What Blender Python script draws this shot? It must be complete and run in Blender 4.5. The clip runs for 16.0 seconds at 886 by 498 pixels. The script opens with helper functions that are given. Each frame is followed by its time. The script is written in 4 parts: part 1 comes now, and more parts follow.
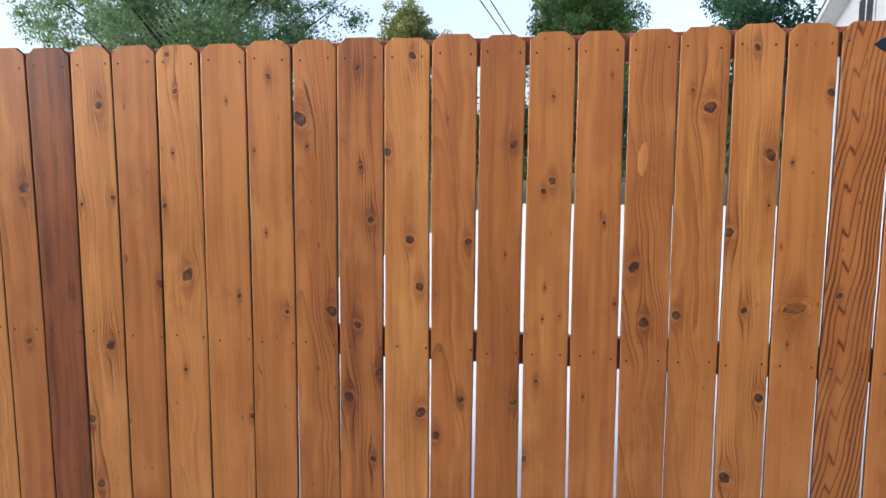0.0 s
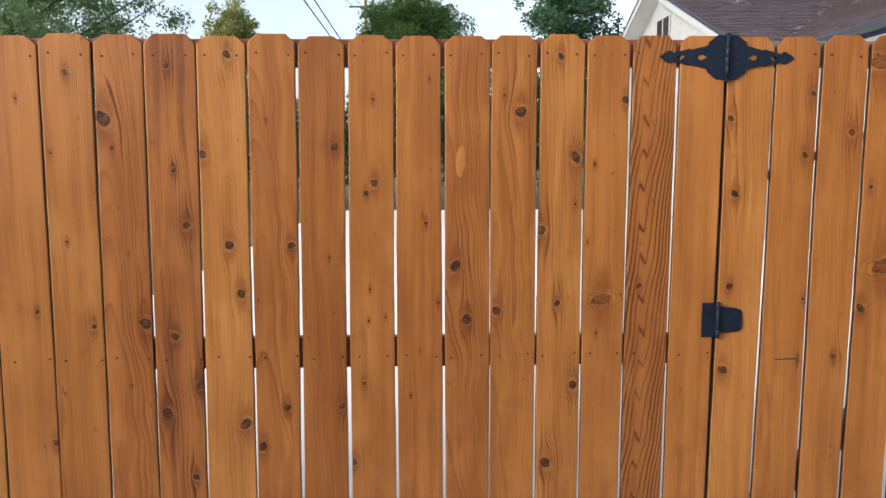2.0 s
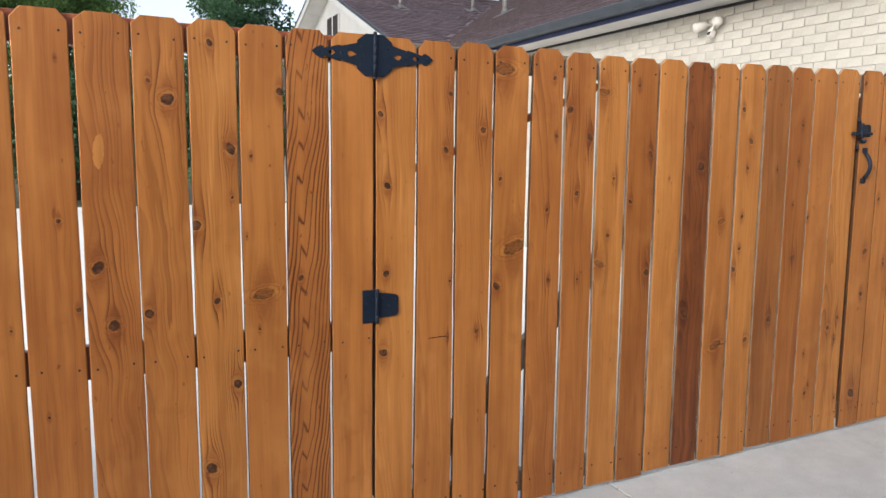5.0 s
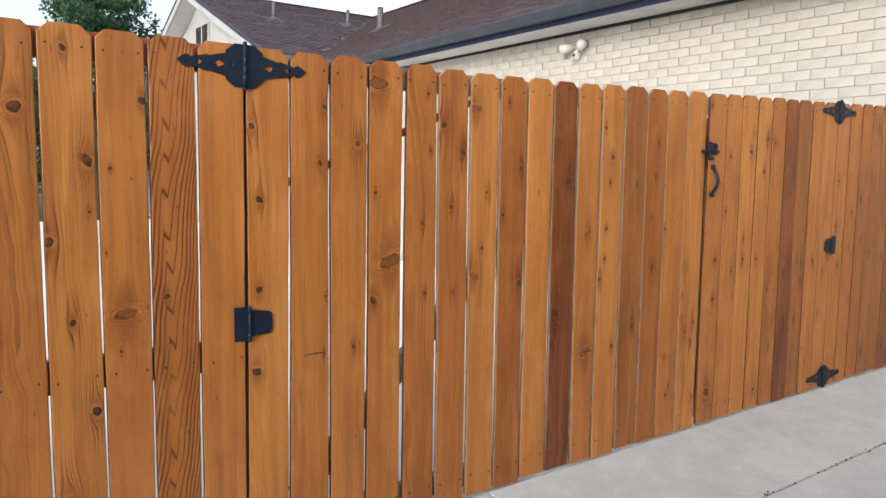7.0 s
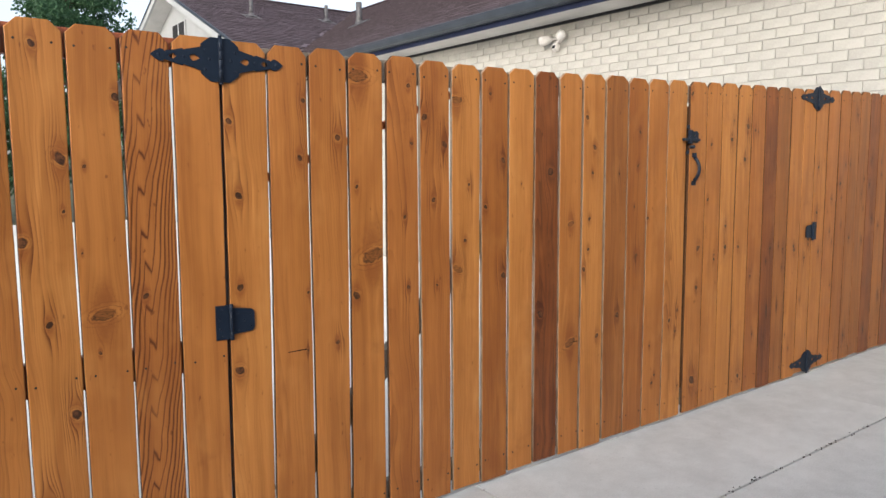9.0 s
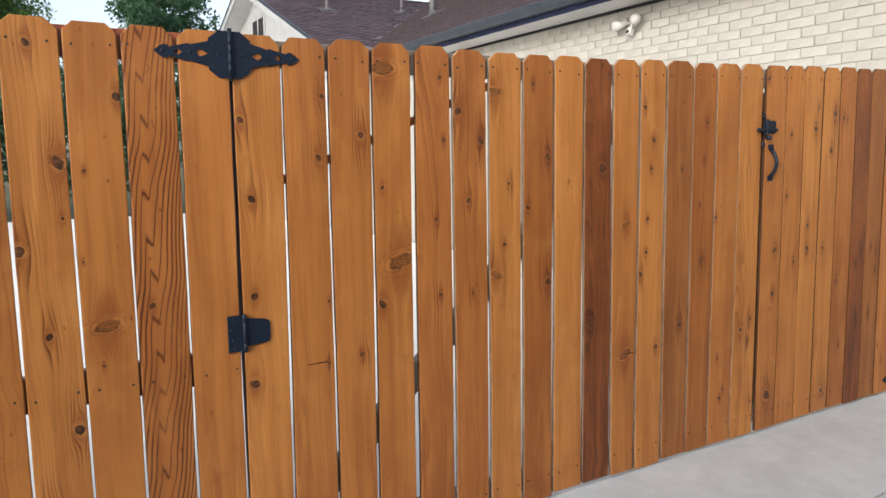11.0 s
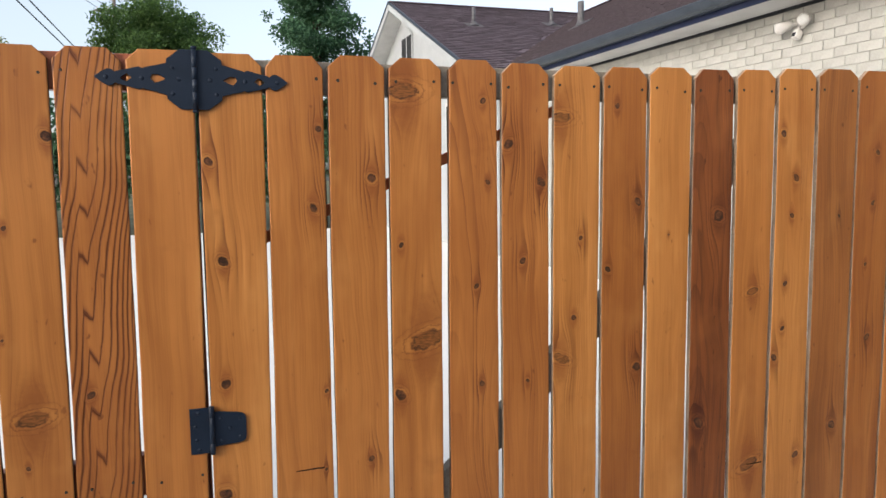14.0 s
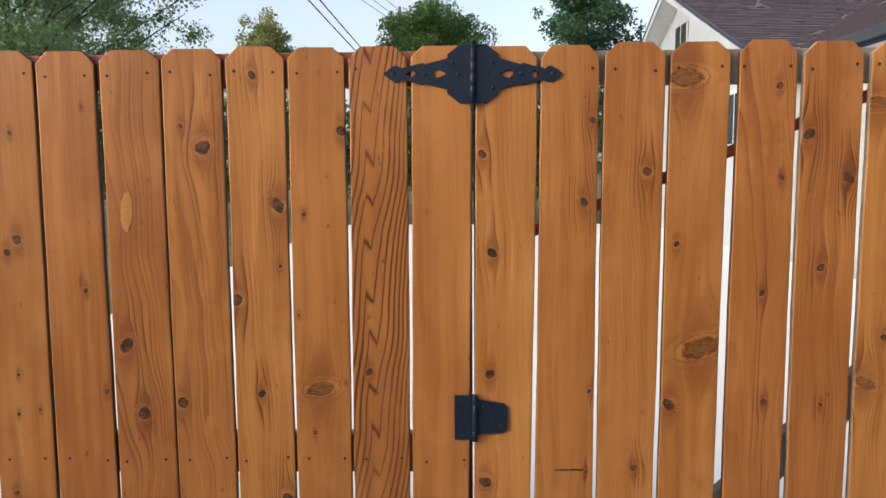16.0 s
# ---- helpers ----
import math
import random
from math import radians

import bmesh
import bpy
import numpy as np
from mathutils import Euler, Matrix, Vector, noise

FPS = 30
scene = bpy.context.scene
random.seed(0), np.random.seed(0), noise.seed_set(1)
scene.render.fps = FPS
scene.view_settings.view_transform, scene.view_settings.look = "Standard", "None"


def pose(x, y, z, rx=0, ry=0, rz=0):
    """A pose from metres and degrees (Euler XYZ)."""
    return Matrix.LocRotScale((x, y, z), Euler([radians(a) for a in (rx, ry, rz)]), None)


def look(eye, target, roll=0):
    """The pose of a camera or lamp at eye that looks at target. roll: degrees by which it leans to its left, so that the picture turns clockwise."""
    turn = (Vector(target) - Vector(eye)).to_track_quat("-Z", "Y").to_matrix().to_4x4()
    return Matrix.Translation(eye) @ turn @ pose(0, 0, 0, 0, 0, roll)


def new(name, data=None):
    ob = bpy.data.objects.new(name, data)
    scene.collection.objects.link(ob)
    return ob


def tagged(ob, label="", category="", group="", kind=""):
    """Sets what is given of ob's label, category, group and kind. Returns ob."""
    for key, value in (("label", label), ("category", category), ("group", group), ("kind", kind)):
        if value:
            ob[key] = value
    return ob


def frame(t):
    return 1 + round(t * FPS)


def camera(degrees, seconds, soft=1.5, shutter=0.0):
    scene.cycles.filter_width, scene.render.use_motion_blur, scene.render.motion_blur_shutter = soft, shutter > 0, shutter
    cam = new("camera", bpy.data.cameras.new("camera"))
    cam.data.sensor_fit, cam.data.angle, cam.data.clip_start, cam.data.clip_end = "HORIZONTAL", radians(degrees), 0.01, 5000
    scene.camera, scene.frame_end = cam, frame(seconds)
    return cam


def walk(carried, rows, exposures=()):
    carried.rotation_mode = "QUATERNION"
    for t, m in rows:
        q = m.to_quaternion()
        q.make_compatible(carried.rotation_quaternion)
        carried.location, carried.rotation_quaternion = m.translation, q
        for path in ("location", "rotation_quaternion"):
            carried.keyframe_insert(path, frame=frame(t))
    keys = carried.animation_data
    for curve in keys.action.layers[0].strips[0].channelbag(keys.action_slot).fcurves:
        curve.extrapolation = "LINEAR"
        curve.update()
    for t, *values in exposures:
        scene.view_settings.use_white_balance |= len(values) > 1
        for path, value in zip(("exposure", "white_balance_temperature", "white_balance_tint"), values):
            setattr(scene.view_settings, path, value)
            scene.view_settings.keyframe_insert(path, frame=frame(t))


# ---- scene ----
cam = camera(62.5, 16.0)
PATH = [
    (0, (0.535, 0.672, 1.441), (0.147, 2.617, 1.188), -0.1),
    (0.5, (0.55, 0.67, 1.44), (0.247, 2.632, 1.195), -0.1),
    (1, (0.554, 0.664, 1.432), (0.35, 2.639, 1.195), -0.1),
    (1.5, (0.57, 0.665, 1.429), (0.478, 2.649, 1.195), -0.2),
    (2, (0.576, 0.674, 1.424), (0.630, 2.659, 1.190), -0.2),
    (2.5, (0.598, 0.682, 1.425), (0.812, 2.656, 1.187), -0.2),
    (3, (0.612, 0.679, 1.424), (0.977, 2.631, 1.183), -0.1),
    (3.5, (0.615, 0.679, 1.422), (1.12, 2.598, 1.175), -0.0),
    (4, (0.62, 0.68, 1.418), (1.256, 2.56, 1.169), 0.1),
    (4.5, (0.631, 0.681, 1.418), (1.392, 2.514, 1.168), 0.2),
    (5, (0.654, 0.683, 1.419), (1.53, 2.463, 1.17), 0.4),
    (7.5, (0.669, 0.681, 1.412), (1.867, 2.27, 1.215), 0.6),
    (8, (0.679, 0.686, 1.408), (1.899, 2.258, 1.212), 0.4),
    (8.5, (0.686, 0.69, 1.406), (1.908, 2.26, 1.202), 0.0),
    (9, (0.679, 0.696, 1.405), (1.875, 2.283, 1.186), -0.4),
    (11.5, (1.035, 0.824, 1.442), (1.998, 2.56, 1.2), -1.0),
    (12, (1.099, 0.891, 1.453), (2.024, 2.648, 1.214), -1.1),
    (12.5, (1.21, 1.004, 1.476), (2.099, 2.781, 1.247), -1.2),
    (13, (1.33, 1.109, 1.491), (2.172, 2.909, 1.269), -1.1),
    (13.5, (1.471, 1.173, 1.501), (2.23, 3.011, 1.292), -0.9),
    (14, (1.573, 1.193, 1.525), (2.194, 3.083, 1.324), -0.8),
    (14.5, (1.597, 1.201, 1.527), (2.042, 3.142, 1.334), -0.6),
    (15, (1.582, 1.215, 1.529), (1.832, 3.19, 1.337), -0.5),
    (15.5, (1.565, 1.234, 1.527), (1.636, 3.222, 1.328), -0.4),
    (16, (1.558, 1.25, 1.52), (1.487, 3.238, 1.313), -0.4),
]
walk(cam, [(t, look(eye, target, roll)) for t, eye, target, roll in PATH], [(0.0, 1.16, 5600, 13), (1.6, 1.12, 6250, 10.5), (9.0, 1.06, 6250, 10.5), (13.0, 0.98, 6250, 10.5), (16.0, 0.95, 6250, 10.5)])

# ---- world, sun and exposure ----
SUN_AZ = (-0.88, -0.475)
SUN_ELEV = radians(24)
world = bpy.data.worlds.new("world")
scene.world = world
world.use_nodes = True
wn = world.node_tree.nodes
sky = wn.new("ShaderNodeTexSky")
sky.sky_type, sky.sun_disc = "NISHITA", False
sky.sun_elevation = SUN_ELEV
sky.sun_rotation = math.atan2(SUN_AZ[0], SUN_AZ[1])
sky.air_density, sky.dust_density, sky.ozone_density = 1.0, 3.0, 0.8
wn["Background"].inputs["Strength"].default_value = 0.15
haze = wn.new("ShaderNodeHueSaturation")
haze.inputs["Saturation"].default_value = 0.55
world.node_tree.links.new(sky.outputs[0], haze.inputs["Color"])
world.node_tree.links.new(haze.outputs[0], wn["Background"].inputs["Color"])

sun_data = bpy.data.lights.new("sun", "SUN")
sun_data.energy, sun_data.angle, sun_data.color = 0.5, radians(12), (1.0, 0.95, 0.88)
sun = new("sun", sun_data)
sun.matrix_world = look((0, 0, 0), (-SUN_AZ[0] * math.cos(SUN_ELEV), -SUN_AZ[1] * math.cos(SUN_ELEV), -math.sin(SUN_ELEV)))


# ---- node helpers ----
class Nodes:
    """Short ways to chain shader nodes in one tree."""

    def __init__(self, tree):
        self.tree = tree

    def put(self, kind, **settings):
        n = self.tree.nodes.new(kind)
        for k, v in settings.items():
            setattr(n, k, v)
        return n

    def wire(self, source, socket):
        if hasattr(source, "is_output"):
            self.tree.links.new(source, socket)
        else:
            socket.default_value = source

    def math(self, op, a, b=0.0, c=0.0, clamp=False):
        n = self.put("ShaderNodeMath", operation=op, use_clamp=clamp)
        for s, v in zip(n.inputs, (a, b, c)):
            self.wire(v, s)
        return n.outputs[0]

    def step(self, x, lo, hi):
        n = self.put("ShaderNodeMapRange", interpolation_type="SMOOTHSTEP")
        self.wire(x, n.inputs["Value"])
        n.inputs["From Min"].default_value, n.inputs["From Max"].default_value = lo, hi
        return n.outputs["Result"]

    def span(self, x, lo, hi, a, b):
        n = self.put("ShaderNodeMapRange")
        for s, v in zip(n.inputs, (x, lo, hi, a, b)):
            self.wire(v, s)
        return n.outputs["Result"]

    def noise(self, vec, scale, detail=3.0, rough=0.55, out="Fac"):
        n = self.put("ShaderNodeTexNoise")
        if vec is not None:
            self.wire(vec, n.inputs["Vector"])
        n.inputs["Scale"].default_value, n.inputs["Detail"].default_value, n.inputs["Roughness"].default_value = scale, detail, rough
        return n.outputs[out]

    def join(self, x, y, z):
        n = self.put("ShaderNodeCombineXYZ")
        for s, v in zip(n.inputs, (x, y, z)):
            self.wire(v, s)
        return n.outputs[0]

    def mix(self, fac, a, b, blend="MIX"):
        n = self.put("ShaderNodeMix", data_type="RGBA", blend_type=blend)
        self.wire(fac, n.inputs[0])
        for s, v in ((n.inputs[6], a), (n.inputs[7], b)):
            self.wire((*v, 1.0) if isinstance(v, tuple) and len(v) == 3 else v, s)
        return n.outputs[2]

    def bump(self, height, strength, distance=0.002):
        n = self.put("ShaderNodeBump")
        self.wire(height, n.inputs["Height"])
        n.inputs["Strength"].default_value, n.inputs["Distance"].default_value = strength, distance
        return n.outputs[0]


def surface(name, rough=0.6, metal=0.0, spec=0.4):
    """A new material; gives the material, its node helper and the main shader."""
    m = bpy.data.materials.new(name)
    m.use_nodes = True
    p = m.node_tree.nodes["Principled BSDF"]
    p.inputs["Roughness"].default_value, p.inputs["Metallic"].default_value = rough, metal
    p.inputs["Specular IOR Level"].default_value = spec
    return m, Nodes(m.node_tree), p


def coords(k, which="Object"):
    return k.put("ShaderNodeTexCoord").outputs[which]


def mottled(name, dark, light, scale=8.0, fine=90.0, rough=0.7, metal=0.0, bump=0.2, spec=0.3, vary=0.0):
    """A plain surface with blotches, grain and fine relief."""
    m, k, p = surface(name, rough, metal, spec)
    v = coords(k)
    big, small = k.noise(v, scale, 4), k.noise(v, fine, 3)
    f = k.math("ADD", k.math("MULTIPLY", big, 0.6), k.math("MULTIPLY", small, 0.4))
    f = k.step(f, 0.3, 0.7)
    if vary:
        rnd = k.put("ShaderNodeObjectInfo").outputs["Random"]
        f = k.math("ADD", f, k.math("MULTIPLY", k.math("SUBTRACT", rnd, 0.5), vary), clamp=True)
    k.wire(k.mix(f, dark, light), p.inputs["Base Color"])
    k.wire(k.span(small, 0, 1, rough - 0.1, rough + 0.1), p.inputs["Roughness"])
    k.wire(k.bump(small, bump), p.inputs["Normal"])
    return m


# ---- wood: stained cedar with knots, the grain flowing round them ----
def knot_group():
    g = bpy.data.node_groups.new("knot", "ShaderNodeTree")
    for n in ("X", "Z", "KX", "KZ", "Radius", "Flat"):
        g.interface.new_socket(n, in_out="INPUT", socket_type="NodeSocketFloat")
    for n in ("Shift", "Core", "Halo", "Ring", "Wide"):
        g.interface.new_socket(n, in_out="OUTPUT", socket_type="NodeSocketFloat")
    k = Nodes(g)
    i, o = k.put("NodeGroupInput").outputs, k.put("NodeGroupOutput").inputs
    wob = k.noise(k.join(i["X"], i["KZ"], k.math("MULTIPLY", i["Z"], 1.3)), 60.0, 4, 0.62)
    wob = k.math("MULTIPLY", k.math("SUBTRACT", wob, 0.5), 1.1)
    dx = k.math("DIVIDE", k.math("SUBTRACT", i["X"], i["KX"]), i["Radius"])
    dz = k.math("DIVIDE", k.math("SUBTRACT", i["Z"], i["KZ"]), i["Radius"])
    # each knot leans its own way
    lean = k.math("MULTIPLY", k.math("SINE", k.math("MULTIPLY", i["KZ"], 97.0)), 0.35)
    dzl = k.math("ADD", dz, k.math("MULTIPLY", dx, lean))
    core = k.math("SQRT", k.math("ADD", k.math("POWER", k.math("DIVIDE", dx, i["Flat"]), 2.0), k.math("POWER", k.math("MULTIPLY", dzl, i["Flat"]), 2.0)))
    core = k.math("ADD", core, wob)
    long = k.math("ADD", k.math("POWER", dx, 2.0), k.math("POWER", k.math("DIVIDE", dz, 2.6), 2.0))
    flow = k.math("DIVIDE", 1.6, k.math("MAXIMUM", long, 1.6))
    shift = k.math("MULTIPLY", k.math("MULTIPLY", dx, i["Radius"]), flow)
    k.wire(k.math("MULTIPLY", shift, -0.85), o["Shift"])
    k.wire(k.math("SUBTRACT", 1.0, k.step(core, 0.80, 1.02)), o["Core"])
    far = k.math("ADD", k.math("SQRT", long), k.math("MULTIPLY", wob, 0.8))
    k.wire(k.math("SUBTRACT", 1.0, k.step(far, 0.7, 2.3)), o["Halo"])
    k.wire(k.math("SUBTRACT", 1.0, k.step(far, 1.0, 5.0)), o["Wide"])
    k.wire(core, o["Ring"])
    return g


KNOT = knot_group()
TONES = {
    "mid": ((0.313, 0.1109, 0.0235), (0.459, 0.1786, 0.0410)),
    "light": ((0.357, 0.1331, 0.0281), (0.517, 0.2133, 0.0516)),
    "warm": ((0.285, 0.0958, 0.0211), (0.422, 0.1554, 0.0352)),
    "red": ((0.242, 0.0776, 0.0163), (0.359, 0.1278, 0.0268)),
    "dark": ((0.107, 0.0292, 0.0083), (0.253, 0.0791, 0.0188)),
    "brown": ((0.206, 0.0721, 0.0163), (0.333, 0.1218, 0.0294)),
    "streak": ((0.161, 0.0472, 0.0130), (0.413, 0.1498, 0.0352)),
    "rail": ((0.247, 0.0666, 0.0281), (0.364, 0.1038, 0.0423)),
}
# how strongly the rings show, rings per metre, how far they bend, how they zigzag
GRAINS = {"plain": (0.10, 62, 0.4, 0.0), "fine": (0.36, 80, 0.8, 0.0), "arch": (0.72, 44, 1.7, 0.12), "wavy": (2.6, 8.4, 0.25, 1.3)}


def wood(tone, grain, knots, seed):
    m, k, p = surface("stained_cedar", 0.45, 0.0, 0.36)
    sep = k.put("ShaderNodeSeparateXYZ")
    k.wire(coords(k), sep.inputs[0])
    x, y, z = sep.outputs
    show, rings, bend, zig = GRAINS[grain]
    psi, cores, halos, ringmask, eyes, wide = x, None, None, None, None, None
    for dx, kz, r in knots:
        n = k.put("ShaderNodeGroup")
        n.node_tree = KNOT
        for s, v in zip(n.inputs, (x, z, dx / 1000, kz / 1000, abs(r) / 1000 * (0.72 if r > 0 else 0.92), 1.0 if r > 0 else 1.4)):
            k.wire(v, s)
        psi = k.math("ADD", psi, n.outputs["Shift"])
        if r < 0:
            eyes = n.outputs["Core"] if eyes is None else k.math("MAXIMUM", eyes, n.outputs["Core"])
        cores = n.outputs["Core"] if cores is None else k.math("MAXIMUM", cores, n.outputs["Core"])
        halos = n.outputs["Halo"] if halos is None else k.math("MAXIMUM", halos, n.outputs["Halo"])
        wide = n.outputs["Wide"] if wide is None else k.math("MAXIMUM", wide, n.outputs["Wide"])
        ringmask = n.outputs["Ring"] if ringmask is None else k.math("MINIMUM", ringmask, n.outputs["Ring"])
    # slow sway of the grain along the board
    sway = k.noise(k.join(k.math("MULTIPLY", psi, 2.0), seed * 3.7, k.math("MULTIPLY", z, 1.0)), 2.2, 2)
    psi2 = k.math("ADD", psi, k.math("MULTIPLY", k.math("SUBTRACT", sway, 0.5), 0.05 * bend + 0.01))
    if 0 < zig < 0.5:
        zz = k.noise(k.join(k.math("MULTIPLY", x, 5.0), seed, z), 5.0, 2, 0.5)
        saws = k.math("PINGPONG", k.math("ADD", k.math("MULTIPLY", z, 4.4), k.math("MULTIPLY", zz, 1.3)), 0.5)
        psi2 = k.math("ADD", psi2, k.math("MULTIPLY", saws, 0.045 * zig))
    # rings: a parabola of the flowing coordinate, so that flat-sawn boards show arches
    par = k.math("MULTIPLY", k.math("POWER", k.math("ADD", psi2, 0.02 * math.sin(seed * 5)), 2.0), 5.0 * bend)
    run = k.math("MULTIPLY", z, 0.045 * bend)
    f = k.math("ADD", k.math("ADD", psi2, par), run)
    if zig > 0.5:
        # a cathedral figure: hooks near one edge, close straight lines towards the other
        drift = k.math("MULTIPLY", k.math("SUBTRACT", k.noise(k.join(0.0, seed, z), 2.6, 1), 0.5), 0.055)
        u = k.math("ADD", k.math("ADD", x, 0.014), drift)
        pos, neg = k.math("MAXIMUM", u, 0.0), k.math("MAXIMUM", k.math("MULTIPLY", u, -1.0), 0.0)
        climb = k.math("ADD", k.math("MULTIPLY", pos, 4.5), k.math("MULTIPLY", k.math("POWER", pos, 2.0), 42.0))
        hook = k.math("SUBTRACT", k.math("MULTIPLY", neg, 1.3), k.math("MULTIPLY", k.math("MAXIMUM", k.math("SUBTRACT", neg, 0.018), 0.0), 9.0))
        uneven = k.math("MULTIPLY", k.noise(k.join(k.math("MULTIPLY", x, 2.0), seed, z), 7.0, 3, 0.5), 0.10)
        f = k.math("ADD", k.math("SUBTRACT", z, k.math("ADD", climb, hook)), uneven)
    jit = k.noise(k.join(k.math("MULTIPLY", f, 14.0), seed * 1.3, k.math("MULTIPLY", z, 0.5)), 1.7, 1)
    saw = k.math("FRACT", k.math("ADD", k.math("MULTIPLY", f, rings), k.math("MULTIPLY", jit, 0.0 if zig > 0.5 else 4.5)))
    sharp = k.span(k.math("ABSOLUTE", u), 0.004, 0.04, 12.0, 3.4) if zig > 0.5 else 3.5
    late = k.math("MULTIPLY", k.math("POWER", saw, sharp), k.math("SUBTRACT", 1.0, k.step(saw, 0.96, 1.0)))
    if zig > 0.5:
        late = k.math("POWER", k.math("SUBTRACT", 1.0, k.math("ABSOLUTE", k.math("SUBTRACT", k.math("MULTIPLY", saw, 2.0), 1.0))), sharp)
    part = k.step(k.noise(k.join(k.math("MULTIPLY", f, 6.0), seed, k.math("MULTIPLY", z, 0.4)), 2.5, 1), 0.36, 0.64)
    lines = k.math("MULTIPLY", late, k.math("MULTIPLY", k.span(part, 0, 1, 0.6 if zig > 0.5 else 0.25, 1.0), show * 1.1))
    if wide is not None:
        lines = k.math("MULTIPLY", lines, k.span(wide, 0, 1, 1.0, 5.0 if show < 0.5 else 2.2))
    # fine fibres and broad patches of stain
    fibre = k.noise(k.join(k.math("MULTIPLY", psi2, 420.0), seed, k.math("MULTIPLY", z, 5.0)), 1.0, 3, 0.6)
    streak = k.noise(k.join(k.math("MULTIPLY", psi2, 34.0), seed * 2, k.math("MULTIPLY", z, 0.9)), 1.0, 2)
    patch = k.noise(k.join(k.math("MULTIPLY", x, 4.0), seed, k.math("MULTIPLY", z, 1.6)), 1.5, 3)
    tonef = k.math("ADD", k.math("MULTIPLY", streak, 0.95 if tone == "streak" else 0.68), k.math("ADD", k.math("MULTIPLY", fibre, 0.50), k.math("MULTIPLY", patch, 0.42)))
    lo, hi = TONES[tone]
    col = k.mix(k.step(tonef, 0.55, 0.98 if tone != "streak" else 1.0), lo, hi)
    gleam = k.step(k.noise(k.join(k.math("MULTIPLY", psi2, 22.0), seed * 3.1, k.math("MULTIPLY", z, 1.7)), 1.0, 3, 0.6), 0.56, 0.76)
    col = k.mix(k.math("MULTIPLY", gleam, 0.6), col, (hi[0] * 1.26, hi[1] * 1.38, hi[2] * 1.55))
    col = k.mix(k.math("MULTIPLY", lines, 0.85, clamp=True), col, (lo[0] * 0.36, lo[1] * 0.27, lo[2] * 0.25))
    blot = k.step(k.noise(k.join(x, seed * 0.7, z), 5.0, 4, 0.65), 0.60, 0.80)
    col = k.mix(k.math("MULTIPLY", blot, 0.42), col, (lo[0] * 0.58, lo[1] * 0.46, lo[2] * 0.42))
    cloud = k.step(k.noise(k.join(k.math("MULTIPLY", x, 1.2), seed * 1.1, k.math("MULTIPLY", z, 0.55)), 4.5, 3, 0.5), 0.42, 0.70)
    col = k.mix(k.math("MULTIPLY", cloud, 0.34), col, (lo[0] * 0.78, lo[1] * 0.66, lo[2] * 0.60))
    pale = k.step(k.noise(k.join(k.math("MULTIPLY", x, 1.6), seed * 2.9, k.math("MULTIPLY", z, 0.8)), 4.2, 3, 0.6), 0.52, 0.78)
    col = k.mix(k.math("MULTIPLY", pale, 0.5), col, (hi[0] * 1.16, hi[1] * 1.30, hi[2] * 1.5))
    fleck = k.step(k.noise(k.join(x, seed * 1.9, k.math("MULTIPLY", z, 0.45)), 46.0, 2, 0.5), 0.70, 0.78)
    col = k.mix(k.math("MULTIPLY", fleck, 0.62), col, (lo[0] * 0.4, lo[1] * 0.32, lo[2] * 0.3))
    height = k.math("SUBTRACT", k.math("MULTIPLY", fibre, 0.35), k.math("MULTIPLY", lines, 0.6))
    if cores is not None:
        col = k.mix(k.math("MULTIPLY", halos, 0.62), col, (lo[0] * 0.60, lo[1] * 0.46, lo[2] * 0.42))
        flare = k.math("MULTIPLY", k.step(ringmask, 0.98, 1.12), k.math("SUBTRACT", 1.0, k.step(ringmask, 1.2, 2.3)))
        flare = k.math("MULTIPLY", flare, k.step(k.noise(k.join(k.math("MULTIPLY", x, 0.5), seed * 0.9, z), 38.0, 3), 0.36, 0.62))
        col = k.mix(k.math("MULTIPLY", flare, 0.42), col, (hi[0] * 1.25, hi[1] * 1.35, hi[2] * 1.45))
        wave = k.math("PINGPONG", k.math("ADD", k.math("MULTIPLY", ringmask, 1.5), 0.2), 0.5)
        near = k.math("MULTIPLY", k.step(ringmask, 1.0, 1.2), k.math("SUBTRACT", 1.0, k.step(ringmask, 1.3, 2.9)))
        col = k.mix(k.math("MULTIPLY", near, k.math("MULTIPLY", k.step(wave, 0.30, 0.5), 0.6)), col, (lo[0] * 0.4, lo[1] * 0.3, lo[2] * 0.28))
        check = k.noise(k.join(k.math("MULTIPLY", x, 0.45), seed, z), 170.0, 3, 0.6)
        part_dark = k.noise(k.join(x, seed * 1.7, z), 42.0, 2)
        inner = k.mix(k.step(part_dark, 0.35, 0.68), (0.050, 0.019, 0.008), (0.160, 0.060, 0.022))
        inner = k.mix(k.math("MULTIPLY", k.step(check, 0.52, 0.66), 0.8), inner, (0.014, 0.007, 0.004))
        rings_in = k.math("PINGPONG", k.math("MULTIPLY", ringmask, 2.6), 0.5)
        inner = k.mix(k.math("MULTIPLY", k.step(rings_in, 0.28, 0.5), 0.55), inner, (0.028, 0.011, 0.005))
        rim = k.math("MULTIPLY", k.step(ringmask, 0.60, 0.92), k.math("SUBTRACT", 1.0, k.step(ringmask, 0.94, 1.25)))
        rim = k.math("MULTIPLY", rim, k.step(k.noise(k.join(x, seed * 2.3, z), 30.0, 2), 0.34, 0.60))
        col = k.mix(k.math("MULTIPLY", rim, 0.8), col, (0.024, 0.009, 0.005))
